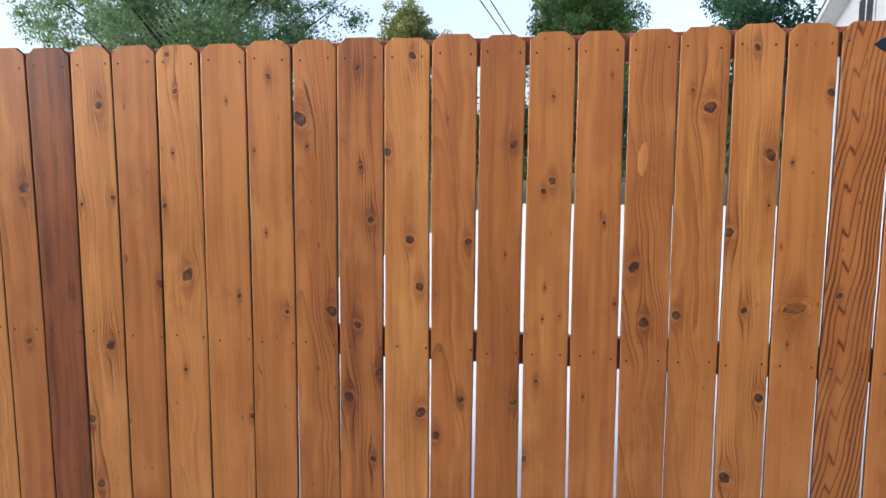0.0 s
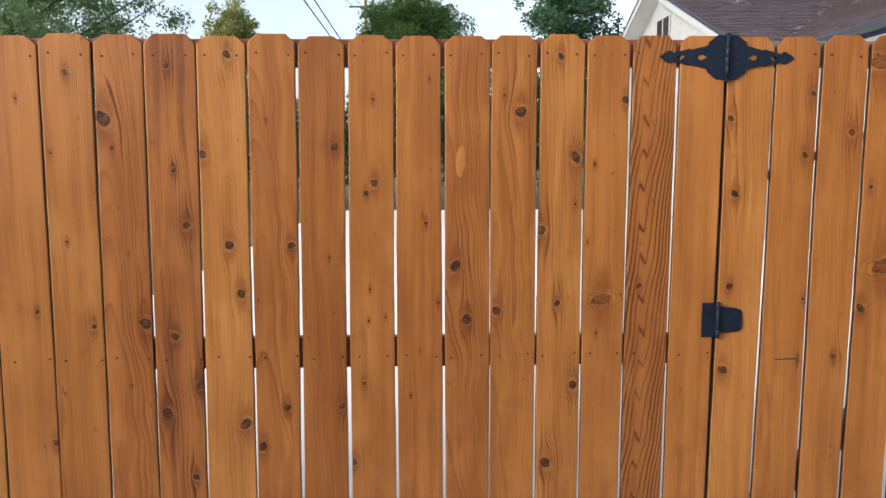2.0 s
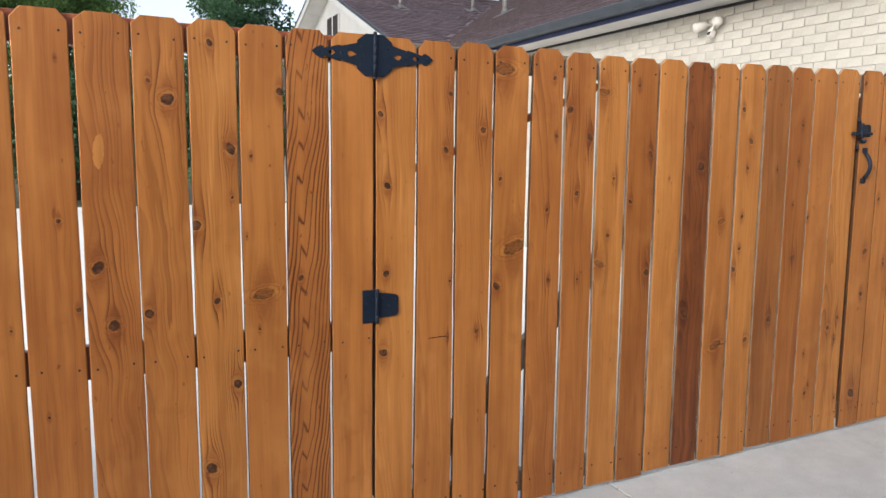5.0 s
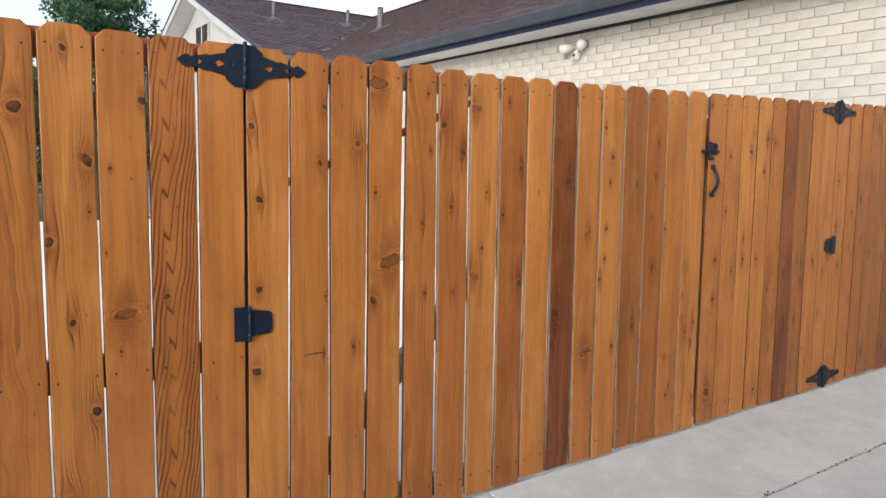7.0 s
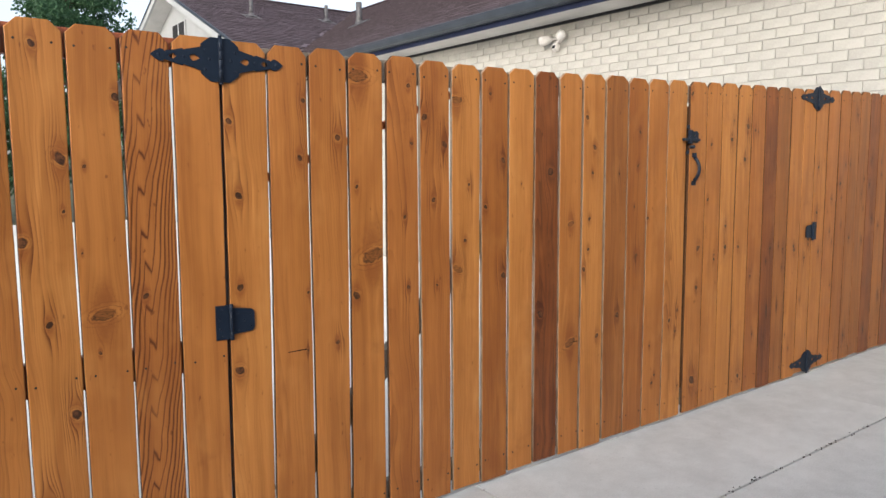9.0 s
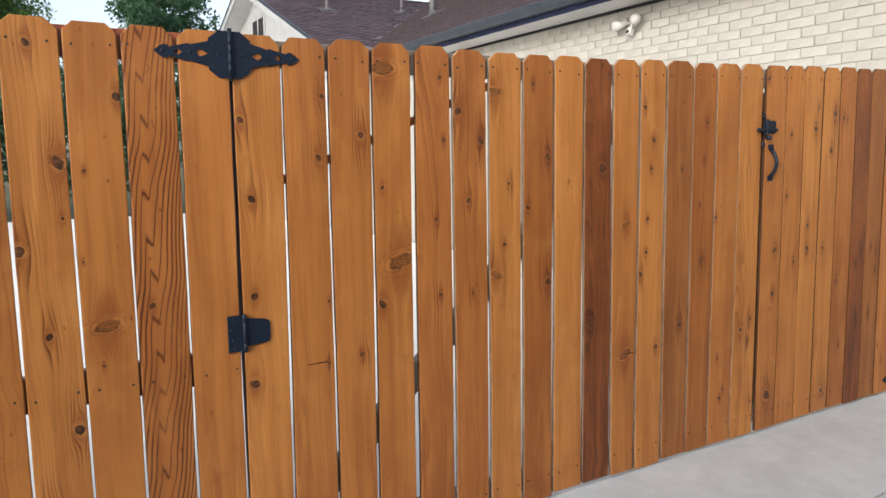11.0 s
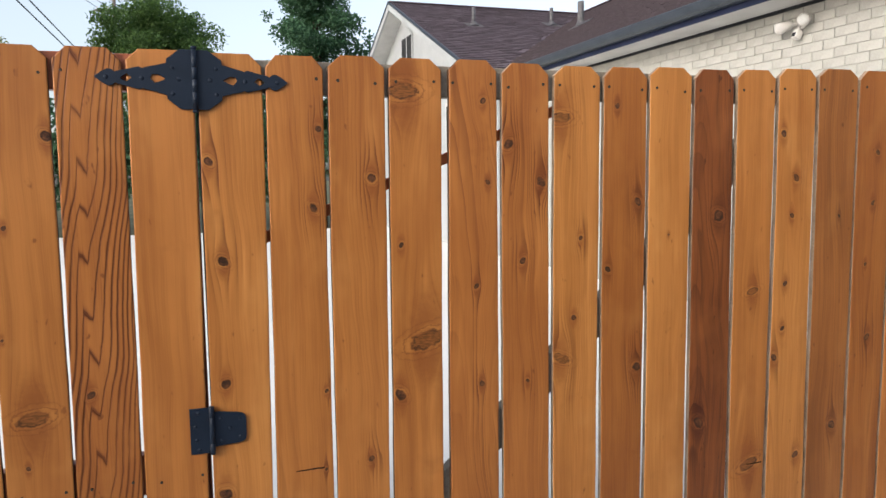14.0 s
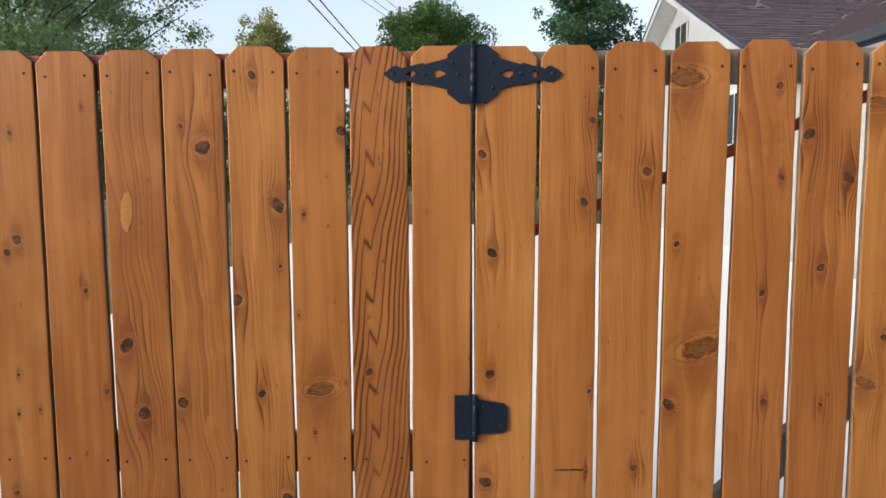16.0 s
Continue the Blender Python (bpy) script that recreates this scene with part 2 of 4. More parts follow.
        inner = k.mix(k.math("MULTIPLY", rim, 0.85), inner, (0.013, 0.006, 0.004))
        if eyes is not None:
            stripe = k.noise(k.join(k.math("MULTIPLY", x, 0.25), seed, z), 260.0, 3)
            inner = k.mix(k.math("MULTIPLY", eyes, 0.8), inner, k.mix(k.step(stripe, 0.40, 0.62), tuple(c * 0.5 for c in lo), tuple(c * 0.92 for c in lo)))
        col = k.mix(cores, col, inner)
        height = k.math("SUBTRACT", height, k.math("MULTIPLY", cores, 0.5))
    k.wire(col, p.inputs["Base Color"])
    k.wire(k.span(k.math("ADD", k.math("MULTIPLY", fibre, 0.5), k.math("MULTIPLY", patch, 0.5)), 0.25, 0.75, 0.34, 0.56), p.inputs["Roughness"])
    k.wire(k.bump(height, 0.35, 0.0015), p.inputs["Normal"])
    return m


SPLIT_DARK = mottled("torn_fibre", (0.012, 0.006, 0.004), (0.035, 0.015, 0.008), 40, 300, 0.9)
RAIL_RED = wood("rail", "fine", (), 91.0)
BRACE_WOOD = mottled("weathered_wood", (0.165, 0.138, 0.105), (0.285, 0.245, 0.19), 6, 120, 0.8)
STRAP_RED = mottled("red_stained_lath", (0.48, 0.12, 0.04), (0.64, 0.19, 0.07), 9, 150, 0.6)
BLACK_IRON = mottled("black_powder_coat", (0.0055, 0.0115, 0.0230), (0.0095, 0.0175, 0.0340), 20, 500, 0.5, 0.0, 0.15, 0.3)
ZINC = mottled("dull_nail_head", (0.020, 0.016, 0.012), (0.048, 0.039, 0.029), 60, 600, 0.6, 0.0)
WHITE_PAINT = mottled("white_trim_paint", (0.46, 0.455, 0.44), (0.58, 0.575, 0.56), 3, 60, 0.55)
CREAM = mottled("cream_siding", (0.355, 0.368, 0.375), (0.425, 0.438, 0.445), 2, 50, 0.7)
BRICK = mottled("painted_brick", (0.350, 0.340, 0.306), (0.436, 0.424, 0.386), 5, 70, 0.75, 0.0, 0.5, 0.25, 0.35)
MORTAR = mottled("painted_mortar", (0.325, 0.318, 0.288), (0.390, 0.382, 0.348), 10, 120, 0.9, 0.0, 0.5)
GUTTER_GREY = mottled("grey_gutter_paint", (0.026, 0.034, 0.047), (0.046, 0.057, 0.074), 4, 80, 0.4, 0.0, 0.05, 0.35)
# dark navy that paints the shadow beneath the gutter
GUTTER_SHADOW = mottled("gutter_shadow_navy", (0.010, 0.015, 0.040), (0.018, 0.024, 0.060), 3, 60, 0.5)
VENT_METAL = mottled("galvanised_vent", (0.075, 0.072, 0.074), (0.15, 0.145, 0.148), 12, 90, 0.55, 0.2)
LAMP_WHITE = mottled("white_lamp_housing", (0.50, 0.48, 0.45), (0.62, 0.60, 0.57), 10, 200, 0.45)
DARK_LENS = mottled("dark_sensor_lens", (0.01, 0.01, 0.012), (0.02, 0.02, 0.025), 20, 200, 0.15, 0, 0.0, 0.6)
LOUVRE = mottled("dark_louvre", (0.018, 0.018, 0.020), (0.040, 0.040, 0.043), 8, 100, 0.6)
GLASS_DARK = mottled("dark_window_glass", (0.03, 0.04, 0.05), (0.05, 0.06, 0.075), 3, 20, 0.1, 0, 0.0, 0.6)
JOINT_DARK = mottled("joint_filler", (0.018, 0.017, 0.015), (0.07, 0.062, 0.053), 14, 150, 0.95)
BARK = mottled("tree_bark", (0.045, 0.034, 0.025), (0.11, 0.085, 0.065), 7, 60, 0.9, 0, 0.8)
POLE_WOOD = mottled("pole_wood", (0.10, 0.08, 0.065), (0.20, 0.17, 0.14), 3, 60, 0.9)
CABLE = mottled("black_cable", (0.16, 0.17, 0.18), (0.22, 0.23, 0.24), 5, 50, 0.6)


def concrete(name, lo, hi):
    m, k, p = surface(name, 0.85, 0.0, 0.25)
    v = coords(k)
    big, mid, fine = k.noise(v, 0.9, 4), k.noise(v, 7.0, 6, 0.7), k.noise(v, 150.0, 3, 0.7)
    f = k.math("ADD", k.math("MULTIPLY", big, 0.45), k.math("ADD", k.math("MULTIPLY", mid, 0.45), k.math("MULTIPLY", fine, 0.5)))
    col = k.mix(k.step(f, 0.48, 0.92), lo, hi)
    spot = k.step(k.noise(v, 38.0, 2), 0.70, 0.78)
    col = k.mix(k.math("MULTIPLY", spot, 0.55), col, tuple(c * 0.55 for c in lo))
    rnd = k.put("ShaderNodeObjectInfo").outputs["Random"]
    col = k.mix(k.math("MULTIPLY", rnd, 0.25), col, tuple(c * 0.85 for c in lo))
    k.wire(col, p.inputs["Base Color"])
    k.wire(k.bump(k.math("ADD", mid, fine), 0.4, 0.003), p.inputs["Normal"])
    return m


# lit copy of the concrete: sun glare is put into its near-white colour
GLARE_CONCRETE = concrete("glare_bright_concrete", (0.80, 0.775, 0.725), (0.88, 0.855, 0.81))
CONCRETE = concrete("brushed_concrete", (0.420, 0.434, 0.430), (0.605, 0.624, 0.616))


def shingle_material():
    m, k, p = surface("brown_asphalt_shingle", 0.92, 0.0, 0.15)
    v = coords(k)
    isl = k.put("ShaderNodeNewGeometry").outputs["Random Per Island"]
    big, fine = k.noise(v, 0.8, 4), k.noise(v, 55.0, 3)
    f = k.math("ADD", k.math("MULTIPLY", isl, 0.55), k.math("ADD", k.math("MULTIPLY", big, 0.25), k.math("MULTIPLY", fine, 0.5)))
    k.wire(k.mix(k.step(f, 0.2, 0.95), (0.076, 0.060, 0.070), (0.172, 0.138, 0.158)), p.inputs["Base Color"])
    k.wire(k.bump(fine, 0.5, 0.004), p.inputs["Normal"])
    return m


SHINGLE = shingle_material()
# darker shingle colour that paints a shadow line under each course
SHINGLE_SHADOW = mottled("shingle_shadow_line", (0.050, 0.039, 0.045), (0.092, 0.073, 0.083), 10, 90, 0.95)


def leaf_material(name, lo, hi):
    m, k, p = surface(name, 0.55, 0.0, 0.3)
    isl = k.put("ShaderNodeNewGeometry").outputs["Random Per Island"]
    big = k.noise(coords(k), 0.7, 3)
    f = k.math("ADD", k.math("MULTIPLY", isl, 0.6), k.math("MULTIPLY", big, 0.5))
    col = k.mix(k.step(f, 0.15, 0.95), lo, hi)
    k.wire(col, p.inputs["Base Color"])
    tr = k.put("ShaderNodeBsdfTranslucent")
    k.wire(k.mix(0.5, col, tuple(c * 1.5 for c in hi)), tr.inputs["Color"])
    mx = k.put("ShaderNodeMixShader")
    mx.inputs[0].default_value = 0.4
    out = m.node_tree.nodes["Material Output"]
    k.wire(p.outputs[0], mx.inputs[1])
    k.wire(tr.outputs[0], mx.inputs[2])
    k.wire(mx.outputs[0], out.inputs["Surface"])
    return m


# ---- mesh helpers ----
def mesh_from(name, verts, faces, material, smooth=False):
    me = bpy.data.meshes.new(name)
    me.from_pydata(verts, [], faces)
    me.update()
    if material:
        me.materials.append(material)
    if smooth:
        for f in me.polygons:
            f.use_smooth = True
    return me


def mesh_of(name, bm, material, smooth=False):
    me = bpy.data.meshes.new(name)
    bmesh.ops.recalc_face_normals(bm, faces=bm.faces)
    bm.to_mesh(me)
    bm.free()
    me.materials.append(material)
    if smooth:
        for f in me.polygons:
            f.use_smooth = True
    return me


def part(name, me, parent, at=(0, 0, 0), label="", turn=(0, 0, 0)):
    """Links a mesh as one part under a thing or under a part."""
    ob = new(name, me)
    ob.parent = parent
    ob.matrix_basis = pose(*at, *turn)
    if label:
        ob["label"] = label
    return ob


def thing(name, at, label, category, kind="", group="", me=None):
    ob = new(name, me)
    ob.matrix_world = pose(*at)
    return tagged(ob, label, category, group, kind)


def box_bm(sx, sy, sz, bevel=0.0, centre=(0, 0, 0)):
    bm = bmesh.new()
    bmesh.ops.create_cube(bm, size=1.0)
    bmesh.ops.scale(bm, vec=(sx, sy, sz), verts=bm.verts)
    bmesh.ops.translate(bm, vec=centre, verts=bm.verts)
    if bevel:
        bmesh.ops.bevel(bm, geom=bm.edges[:], offset=bevel, segments=2, affect="EDGES", profile=0.5)
    return bm


def rod_bm(points, radii, sides=10, caps=True):
    """A tube through points with a radius at each."""
    bm = bmesh.new()
    rings = []
    pts = [Vector(q) for q in points]
    for i, q in enumerate(pts):
        d = (pts[min(i + 1, len(pts) - 1)] - pts[max(i - 1, 0)]).normalized()
        a = d.orthogonal().normalized() if i == 0 else (side - d * side.dot(d)).normalized()
        side = a
        b = d.cross(a)
        rings.append([bm.verts.new(q + (a * math.cos(2 * math.pi * j / sides) + b * math.sin(2 * math.pi * j / sides)) * radii[i]) for j in range(sides)])
    for r, s in zip(rings, rings[1:]):
        for j in range(sides):
            bm.faces.new((r[j], r[(j + 1) % sides], s[(j + 1) % sides], s[j]))
    if caps:
        bm.faces.new(rings[0])
        bm.faces.new(rings[-1])
    return bm


def plate_mesh(name, outline, holes, depth, material, bevel=0.0008):
    """A flat plate in x and z with real holes, its front at y = 0 and its back at y = depth."""
    cu = bpy.data.curves.new(name, "CURVE")
    cu.dimensions, cu.fill_mode = "2D", "BOTH"
    cu.extrude, cu.bevel_depth = depth / 2, bevel
    for loop in (outline, *holes):
        sp = cu.splines.new("POLY")
        sp.points.add(len(loop) - 1)
        for q, (x, z) in zip(sp.points, loop):
            q.co = (x, z, 0, 1)
        sp.use_cyclic_u = True
    tmp = bpy.data.objects.new(name, cu)
    scene.collection.objects.link(tmp)
    me = bpy.data.meshes.new_from_object(tmp.evaluated_get(bpy.context.evaluated_depsgraph_get()))
    bpy.data.objects.remove(tmp)
    bpy.data.curves.remove(cu)
    me.transform(Matrix.Translation((0, depth / 2, 0)) @ Matrix.Rotation(radians(90), 4, "X"))
    me.materials.clear()
    me.materials.append(material)
    return me


# ---- the ground: slabs in front of the fence and the wide drive behind ----
FENCE = 3.085
LEAN = 0.045
BEND = math.degrees(math.atan(LEAN))


def face(x):
    """Where the boards' faces stand: the run before the gate turns a little towards the drive."""
    return FENCE + LEAN * min(0.0, x - 1.35)


ground = thing("ground", (0, 0, 0), "pale earth and gravel bed beneath the concrete slabs", "ground", "structure",
               me=mesh_from("ground", [(-220, -220, -0.16), (220, -220, -0.16), (220, 320, -0.16), (-220, 320, -0.16)], [(0, 1, 2, 3)],
                            mottled("dry_grass_ground", (0.07, 0.075, 0.03), (0.17, 0.15, 0.08), 0.5, 12, 0.95, 0, 0.6)))
pavement = thing("pavement", (0, 0, 0), "light grey brushed concrete slabs with dark joints", "pavement", "structure",
                 me=mesh_of("joint_bed", box_bm(13.2, 9.4, 0.10, 0, (0.45, -1.35, -0.125)), JOINT_DARK))


def slab(x0, x1, y0, y1, drop=0.0):
    bm = box_bm(x1 - x0, y1 - y0, 0.12, 0.003)
    part("slab", mesh_of("slab", bm, CONCRETE), pavement, ((x0 + x1) / 2, (y0 + y1) / 2, -0.06 - drop))


for x0, x1 in ((-6.0, -2.49), (-2.48, 0.09), (0.10, 2.662), (2.670, 5.225), (5.233, 7.02)):
    slab(x0, x1, 2.377, 3.105, 0.0 if x0 < 5 else 0.004)
    slab(x0, x1, -0.6, 2.365, 0.003 if x0 < 2 else 0.0)
    slab(x0, x1, -6.0, -0.615)

# added wall behind the camera, never in view: dims the fence towards its foot
tagged(new("sky_block_wall", mesh_of("sky_block_wall", box_bm(15.4, 0.2, 2.6, 0.01, (-0.7, -0.7, 1.175)), mottled("dark_sky_blocker", (0.055, 0.045, 0.036), (0.095, 0.078, 0.062), 2, 60, 0.9, 0, 0.5))),
       "unseen dark wall added to hold low sky light off the fence", "wall", kind="structure")

# crumbs of broken joint filler along the open joint
rng = random.Random(5)
verts, faces = [], []
for i in range(150):
    cx, cy, r = 2.9 + rng.random() * 4.0, 2.371 + rng.gauss(0, 0.006), rng.uniform(0.003, 0.007)
    b = len(verts)
    for dx, dy, dz in ((1, 0, 0), (-0.5, 0.9, 0), (-0.6, -0.8, 0), (0.1, 0, 0.9)):
        verts.append((cx + dx * r * rng.uniform(0.7, 1.6), cy + dy * r, dz * r))
    faces += [(b, b + 1, b + 3), (b + 1, b + 2, b + 3), (b + 2, b, b + 3), (b, b + 2, b + 1)]
thing("joint_crumbs", (0, 0, 0.0), "dark crumbs of old joint filler on concrete", "debris", "stuff",
      me=mesh_from("joint_crumbs", verts, faces, JOINT_DARK))

# drive seen through the gaps, its brightness painted in rather than lit
drive = thing("driveway", (0, 0, 0), "wide concrete driveway behind the fence, sun glare put into its pale colour", "driveway", "structure",
              me=mesh_of("driveway", box_bm(9.4, 19.83, 0.12, 0.01, (2.3, 13.03, -0.064)), GLARE_CONCRETE))

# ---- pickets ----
# dark brown that puts the shade of the narrow gaps into the wood colour
GAP_SHADE = mottled("gap_shade_wood", (0.055, 0.024, 0.011), (0.105, 0.046, 0.018), 12, 220, 0.8)
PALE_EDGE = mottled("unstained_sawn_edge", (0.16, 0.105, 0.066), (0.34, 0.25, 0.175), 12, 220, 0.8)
NAIL = mesh_of("nail", rod_bm([(0, 0.002, 0), (0, -0.0012, 0), (0, -0.0020, 0)], [0.0037, 0.0037, 0.0027], 8), ZINC)
SCREW = mesh_of("screw", rod_bm([(0, 0.002, 0), (0, -0.0008, 0), (0, -0.0012, 0), (0, 0.0002, 0)], [0.0045, 0.0045, 0.0036, 0.0012], 8), ZINC)


def picket(owner, number, left, right, top, look_of, knots="", nails=(), fixing=NAIL, gap=(0.004, 0.004), base=0.02):
    """One dog-eared board. left, right: its edges at the top and at the ground, before the gap to its neighbour."""
    rnd = random.Random(number * 17 + 3)
    tone, grain = look_of.split()
    ks = [tuple(int(v) for v in q.split(",")) for q in knots.split()]
    xc = (left[0] + right[0] + left[1] + right[1]) / 4
    # the far boards carry small scattered knots
    while xc > 3.6 and len(ks) < 4:
        ks.append((rnd.randint(-55, 55), rnd.randint(180, 1720), rnd.randint(8, 15)))
    ph = [rnd.uniform(0, 6.28) for _ in range(4)]
    ear, cut = rnd.uniform(0.024, 0.031), rnd.uniform(0.026, 0.034)
    levels = [base + (top - ear - base) * i / 14 for i in range(15)] + [top]
    verts, faces = [], []
    for i, z in enumerate(levels):
        u = z / 1.83
        l = left[1] + (left[0] - left[1]) * u + gap[0] + 0.0013 * math.sin(z * 4.1 + ph[0]) + 0.0006 * math.sin(z * 19 + ph[1]) - xc
        r = right[1] + (right[0] - right[1]) * u - gap[1] + 0.0013 * math.sin(z * 3.7 + ph[2]) + 0.0006 * math.sin(z * 17 + ph[3]) - xc
        if i == 15:
            l, r = l + cut, r - cut
        b, t = 0.0015, 0.0165
        verts += [(l, b, z), (l + b, 0.0006, z), (l + 2.2 * b, 0, z), (r - 2.2 * b, 0, z), (r - b, 0.0006, z), (r, b, z), (r, t, z), (l, t, z)]
    for i in range(15):
        a, c = i * 8, i * 8 + 8
        faces += [(a + j, a + (j + 1) % 8, c + (j + 1) % 8, c + j) for j in range(8)]
    faces += [tuple(range(7, -1, -1)), tuple(range(120, 128))]
    me = mesh_from("picket", verts, faces, wood(tone, grain, ks, number * 1.37 + 0.5))
    # side and back faces: gap shade painted in, but pale on the wide gate
    me.materials.append(PALE_EDGE if 2.4 < xc < 4.1 else GAP_SHADE)
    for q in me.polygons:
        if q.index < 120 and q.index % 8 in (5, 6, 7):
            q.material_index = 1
    ob = part("picket", me, owner, (xc, face(xc) + (rnd.uniform(-0.001, 0.0012) if xc < 4.1 else rnd.uniform(-0.0015, 0.0035)), 0), turn=(0, 0, BEND if xc < 1.35 else 0))
    w = (right[0] - left[0]) / 2
    for z in nails:
        for s in (-1, 1):
            part("screw" if fixing is SCREW else "nail", fixing, ob, (s * (w - 0.028) + rnd.uniform(-0.006, 0.006) + (left[0] + right[0]) / 2 - xc, 0.0, z + rnd.uniform(-0.006, 0.006)))
    return ob


# a gap: its place at the top and at the ground and its width in millimetres; then the board that follows it: tone, grain and knots
BOARDS = [
    "-2.443 -2.443 6 mid plain",
    "-2.302 -2.302 6 light fine",
    "-2.156 -2.156 6 warm fine",
    "-2.009 -2.009 6 mid plain",
    "-1.862 -1.862 6 mid arch",
    "-1.713 -1.713 6 light fine",
    "-1.567 -1.568 6 warm fine 37,1332,26 10,765,17",
    "-1.416 -1.418 6 dark fine 44,950,9",
    "-1.246 -1.267 6 light fine 30,1617,18 64,1298,11 -57,1272,9 22,762,23 -69,478,19 -51,229,22",
    "-1.089 -1.105 6 warm plain 67,993,16 -32,1612,4",
    "-0.926 -0.955 6 light arch -24,1784,12 -1,1662,11 -19,1452,8 14,1026,29 -60,1270,10 -9,683,9",
    "-0.766 -0.788 6 mid plain 18,1626,6 39,956,9 70,524,14",
    "-0.600 -0.620 5 mid fine 7,1706,12 -19,1180,8 -51,1459,6 49,906,12",
    "-0.440 -0.461 6 warm arch -44,1565,30 52,912,24 -22,1474,8",
    "-0.287 -0.307 6 streak fine 0,1727,11 7,1404,10 40,1229,16 -13,869,17 61,707,17 -47,611,22 35,392,15",
    "-0.127 -0.150 6 light fine 26,1763,16 -61,1453,17 13,1164,18 45,1006,18 45,569,24",
    "0.028 0.012 8 warm arch 53,1161,16 26,620,16 -57,489,19 -14,1561,4",
    "0.183 0.163 10 red fine 45,1476,15 52,621,14 20,1119,5",
    "0.336 0.321 12 mid plain 13,1360,16 -14,1328,11 12,1627,8 -12,908,6 43,920,6 -30,696,10 -69,424,14 -6,1012,6",
    "0.488 0.482 8 warm plain 21,1229,9 61,965,9 -32,651,6 35,1689,5",
    "0.642 0.643 11 warm arch -38,1087,23 -1,907,21",
    "0.798 0.796 4 mid arch 19,1589,24 -56,934,18 -32,1641,9",
    "0.953 0.952 9 light fine -6,1764,13 49,1442,21 -64,1202,20 -6,957,13 51,674,19 -40,401,23 50,1288,7",
    "1.107 1.105 8 mid plain -5,968,-25 61,1627,15 -38,1419,7 -23,850,7 -57,1161,5",
    "1.257 1.251 9 warm wavy -31,1012,12",
    "1.412 1.402 9 mid plain",
    "1.571 1.559 12 light fine -52,1566,14 -28,1318,16 -34,1006,15 -46,715,20",
    "1.733 1.716 10 mid fine 42,1446,14 61,961,7 60,1647,11 54,747,6",
    "1.886 1.878 12 mid fine 39,1520,16 21,758,12",
    "2.047 2.032 13 mid plain -32,1748,-30 25,1076,-35 -53,927,19 -43,1339,10",
    "2.207 2.195 22 warm arch 33,1726,11 46,1504,9 10,1215,10 24,935,10",
    "2.365 2.363 15 warm fine -52,1609,18 48,1502,18 -10,1281,13 5,928,8",
    "2.524 2.522 16 light fine -50,1683,-21 15,1337,10 -6,1103,10 -49,984,-20",
    "2.685 2.681 15 red fine 47,1441,15 -52,1240,12 48,936,18 -25,1719,11",
    "2.842 2.837 14 light plain 0,1335,5",
    "2.999 2.998 15 dark arch 23,1388,23 -35,730,22",
    "3.155 3.160 13 mid plain 5,1141,-16 5,566,-25",
    "3.314 3.307 15 light fine -49,1643,14 6,1502,15 -7,1379,11 -25,1158,12 -31,1011,11 -62,915,15 41,574,16",
    "3.475 3.475 15 brown fine 25,658,18 22,1373,7",
    "3.647 3.643 12 red fine 3,1411,11 16,1582,12",
    "3.808 3.798 11 mid plain -70,1140,12",
    "3.974 3.963 8 light arch",
    "4.148 4.148 28 mid fine 35,953,19 10,199,30 29,729,16 -58,1799,15",
    "4.322 4.315 9 mid plain -25,1529,12",
    "4.470 4.480 9 light fine -11,939,17 23,1560,16",
    "4.630 4.630 9 light fine -27,930,14 19,137,18 36,1638,20 10,1447,16",
    "4.780 4.780 9 warm fine",
    "4.930 4.940 9 dark fine",
    "5.075 5.090 9 brown fine",
    "5.232 5.240 9 mid plain 19,866,19",
    "5.391 5.400 9 mid fine 37,930,19",
    # redder boards from here on; the wall corner's dimness is in their tones too
    "5.552 5.560 9 mid fine",
    "5.720 5.720 9 warm fine 12,1180,14",
    "5.880 5.870 9 red fine -29,1283,20",
    "6.030 6.020 9 brown fine 30,1759,16 -19,191,17",
    "6.180 6.170 9 brown fine",
    "6.340 6.330 9 dark fine",
    "6.500 6.500 9 brown fine",
    "6.660 6.680 9 dark fine",
    "6.840 6.855 9 dark plain",
    "6.985 6.985 9",
]

fence_left = thing("fence", (0, 0, 0), "orange-brown stained cedar board fence with dog-eared tops", "fence")
gate_wide = thing("gate", (0, 0, 0), "wide stained cedar gate leaf with gapped dog-eared boards", "gate", group="gate leaves")
gate_narrow = thing("gate", (0, 0, 0), "narrow stained cedar gate leaf with tight boards and latch", "gate", group="gate leaves")
fence_right = thing("fence", (0, 0, 0), "short stained cedar fence run meeting the brick wall", "fence")


def top_at(x):
    """The boards' tops: level along the run, a little higher on the far leaf."""
    return 1.832 + max(0.0, min(0.09, (x - 3.0) * 0.027)) + 0.0074 * min(0.0, x - 1.35) + (0.006 if x < -0.95 else 0.0)


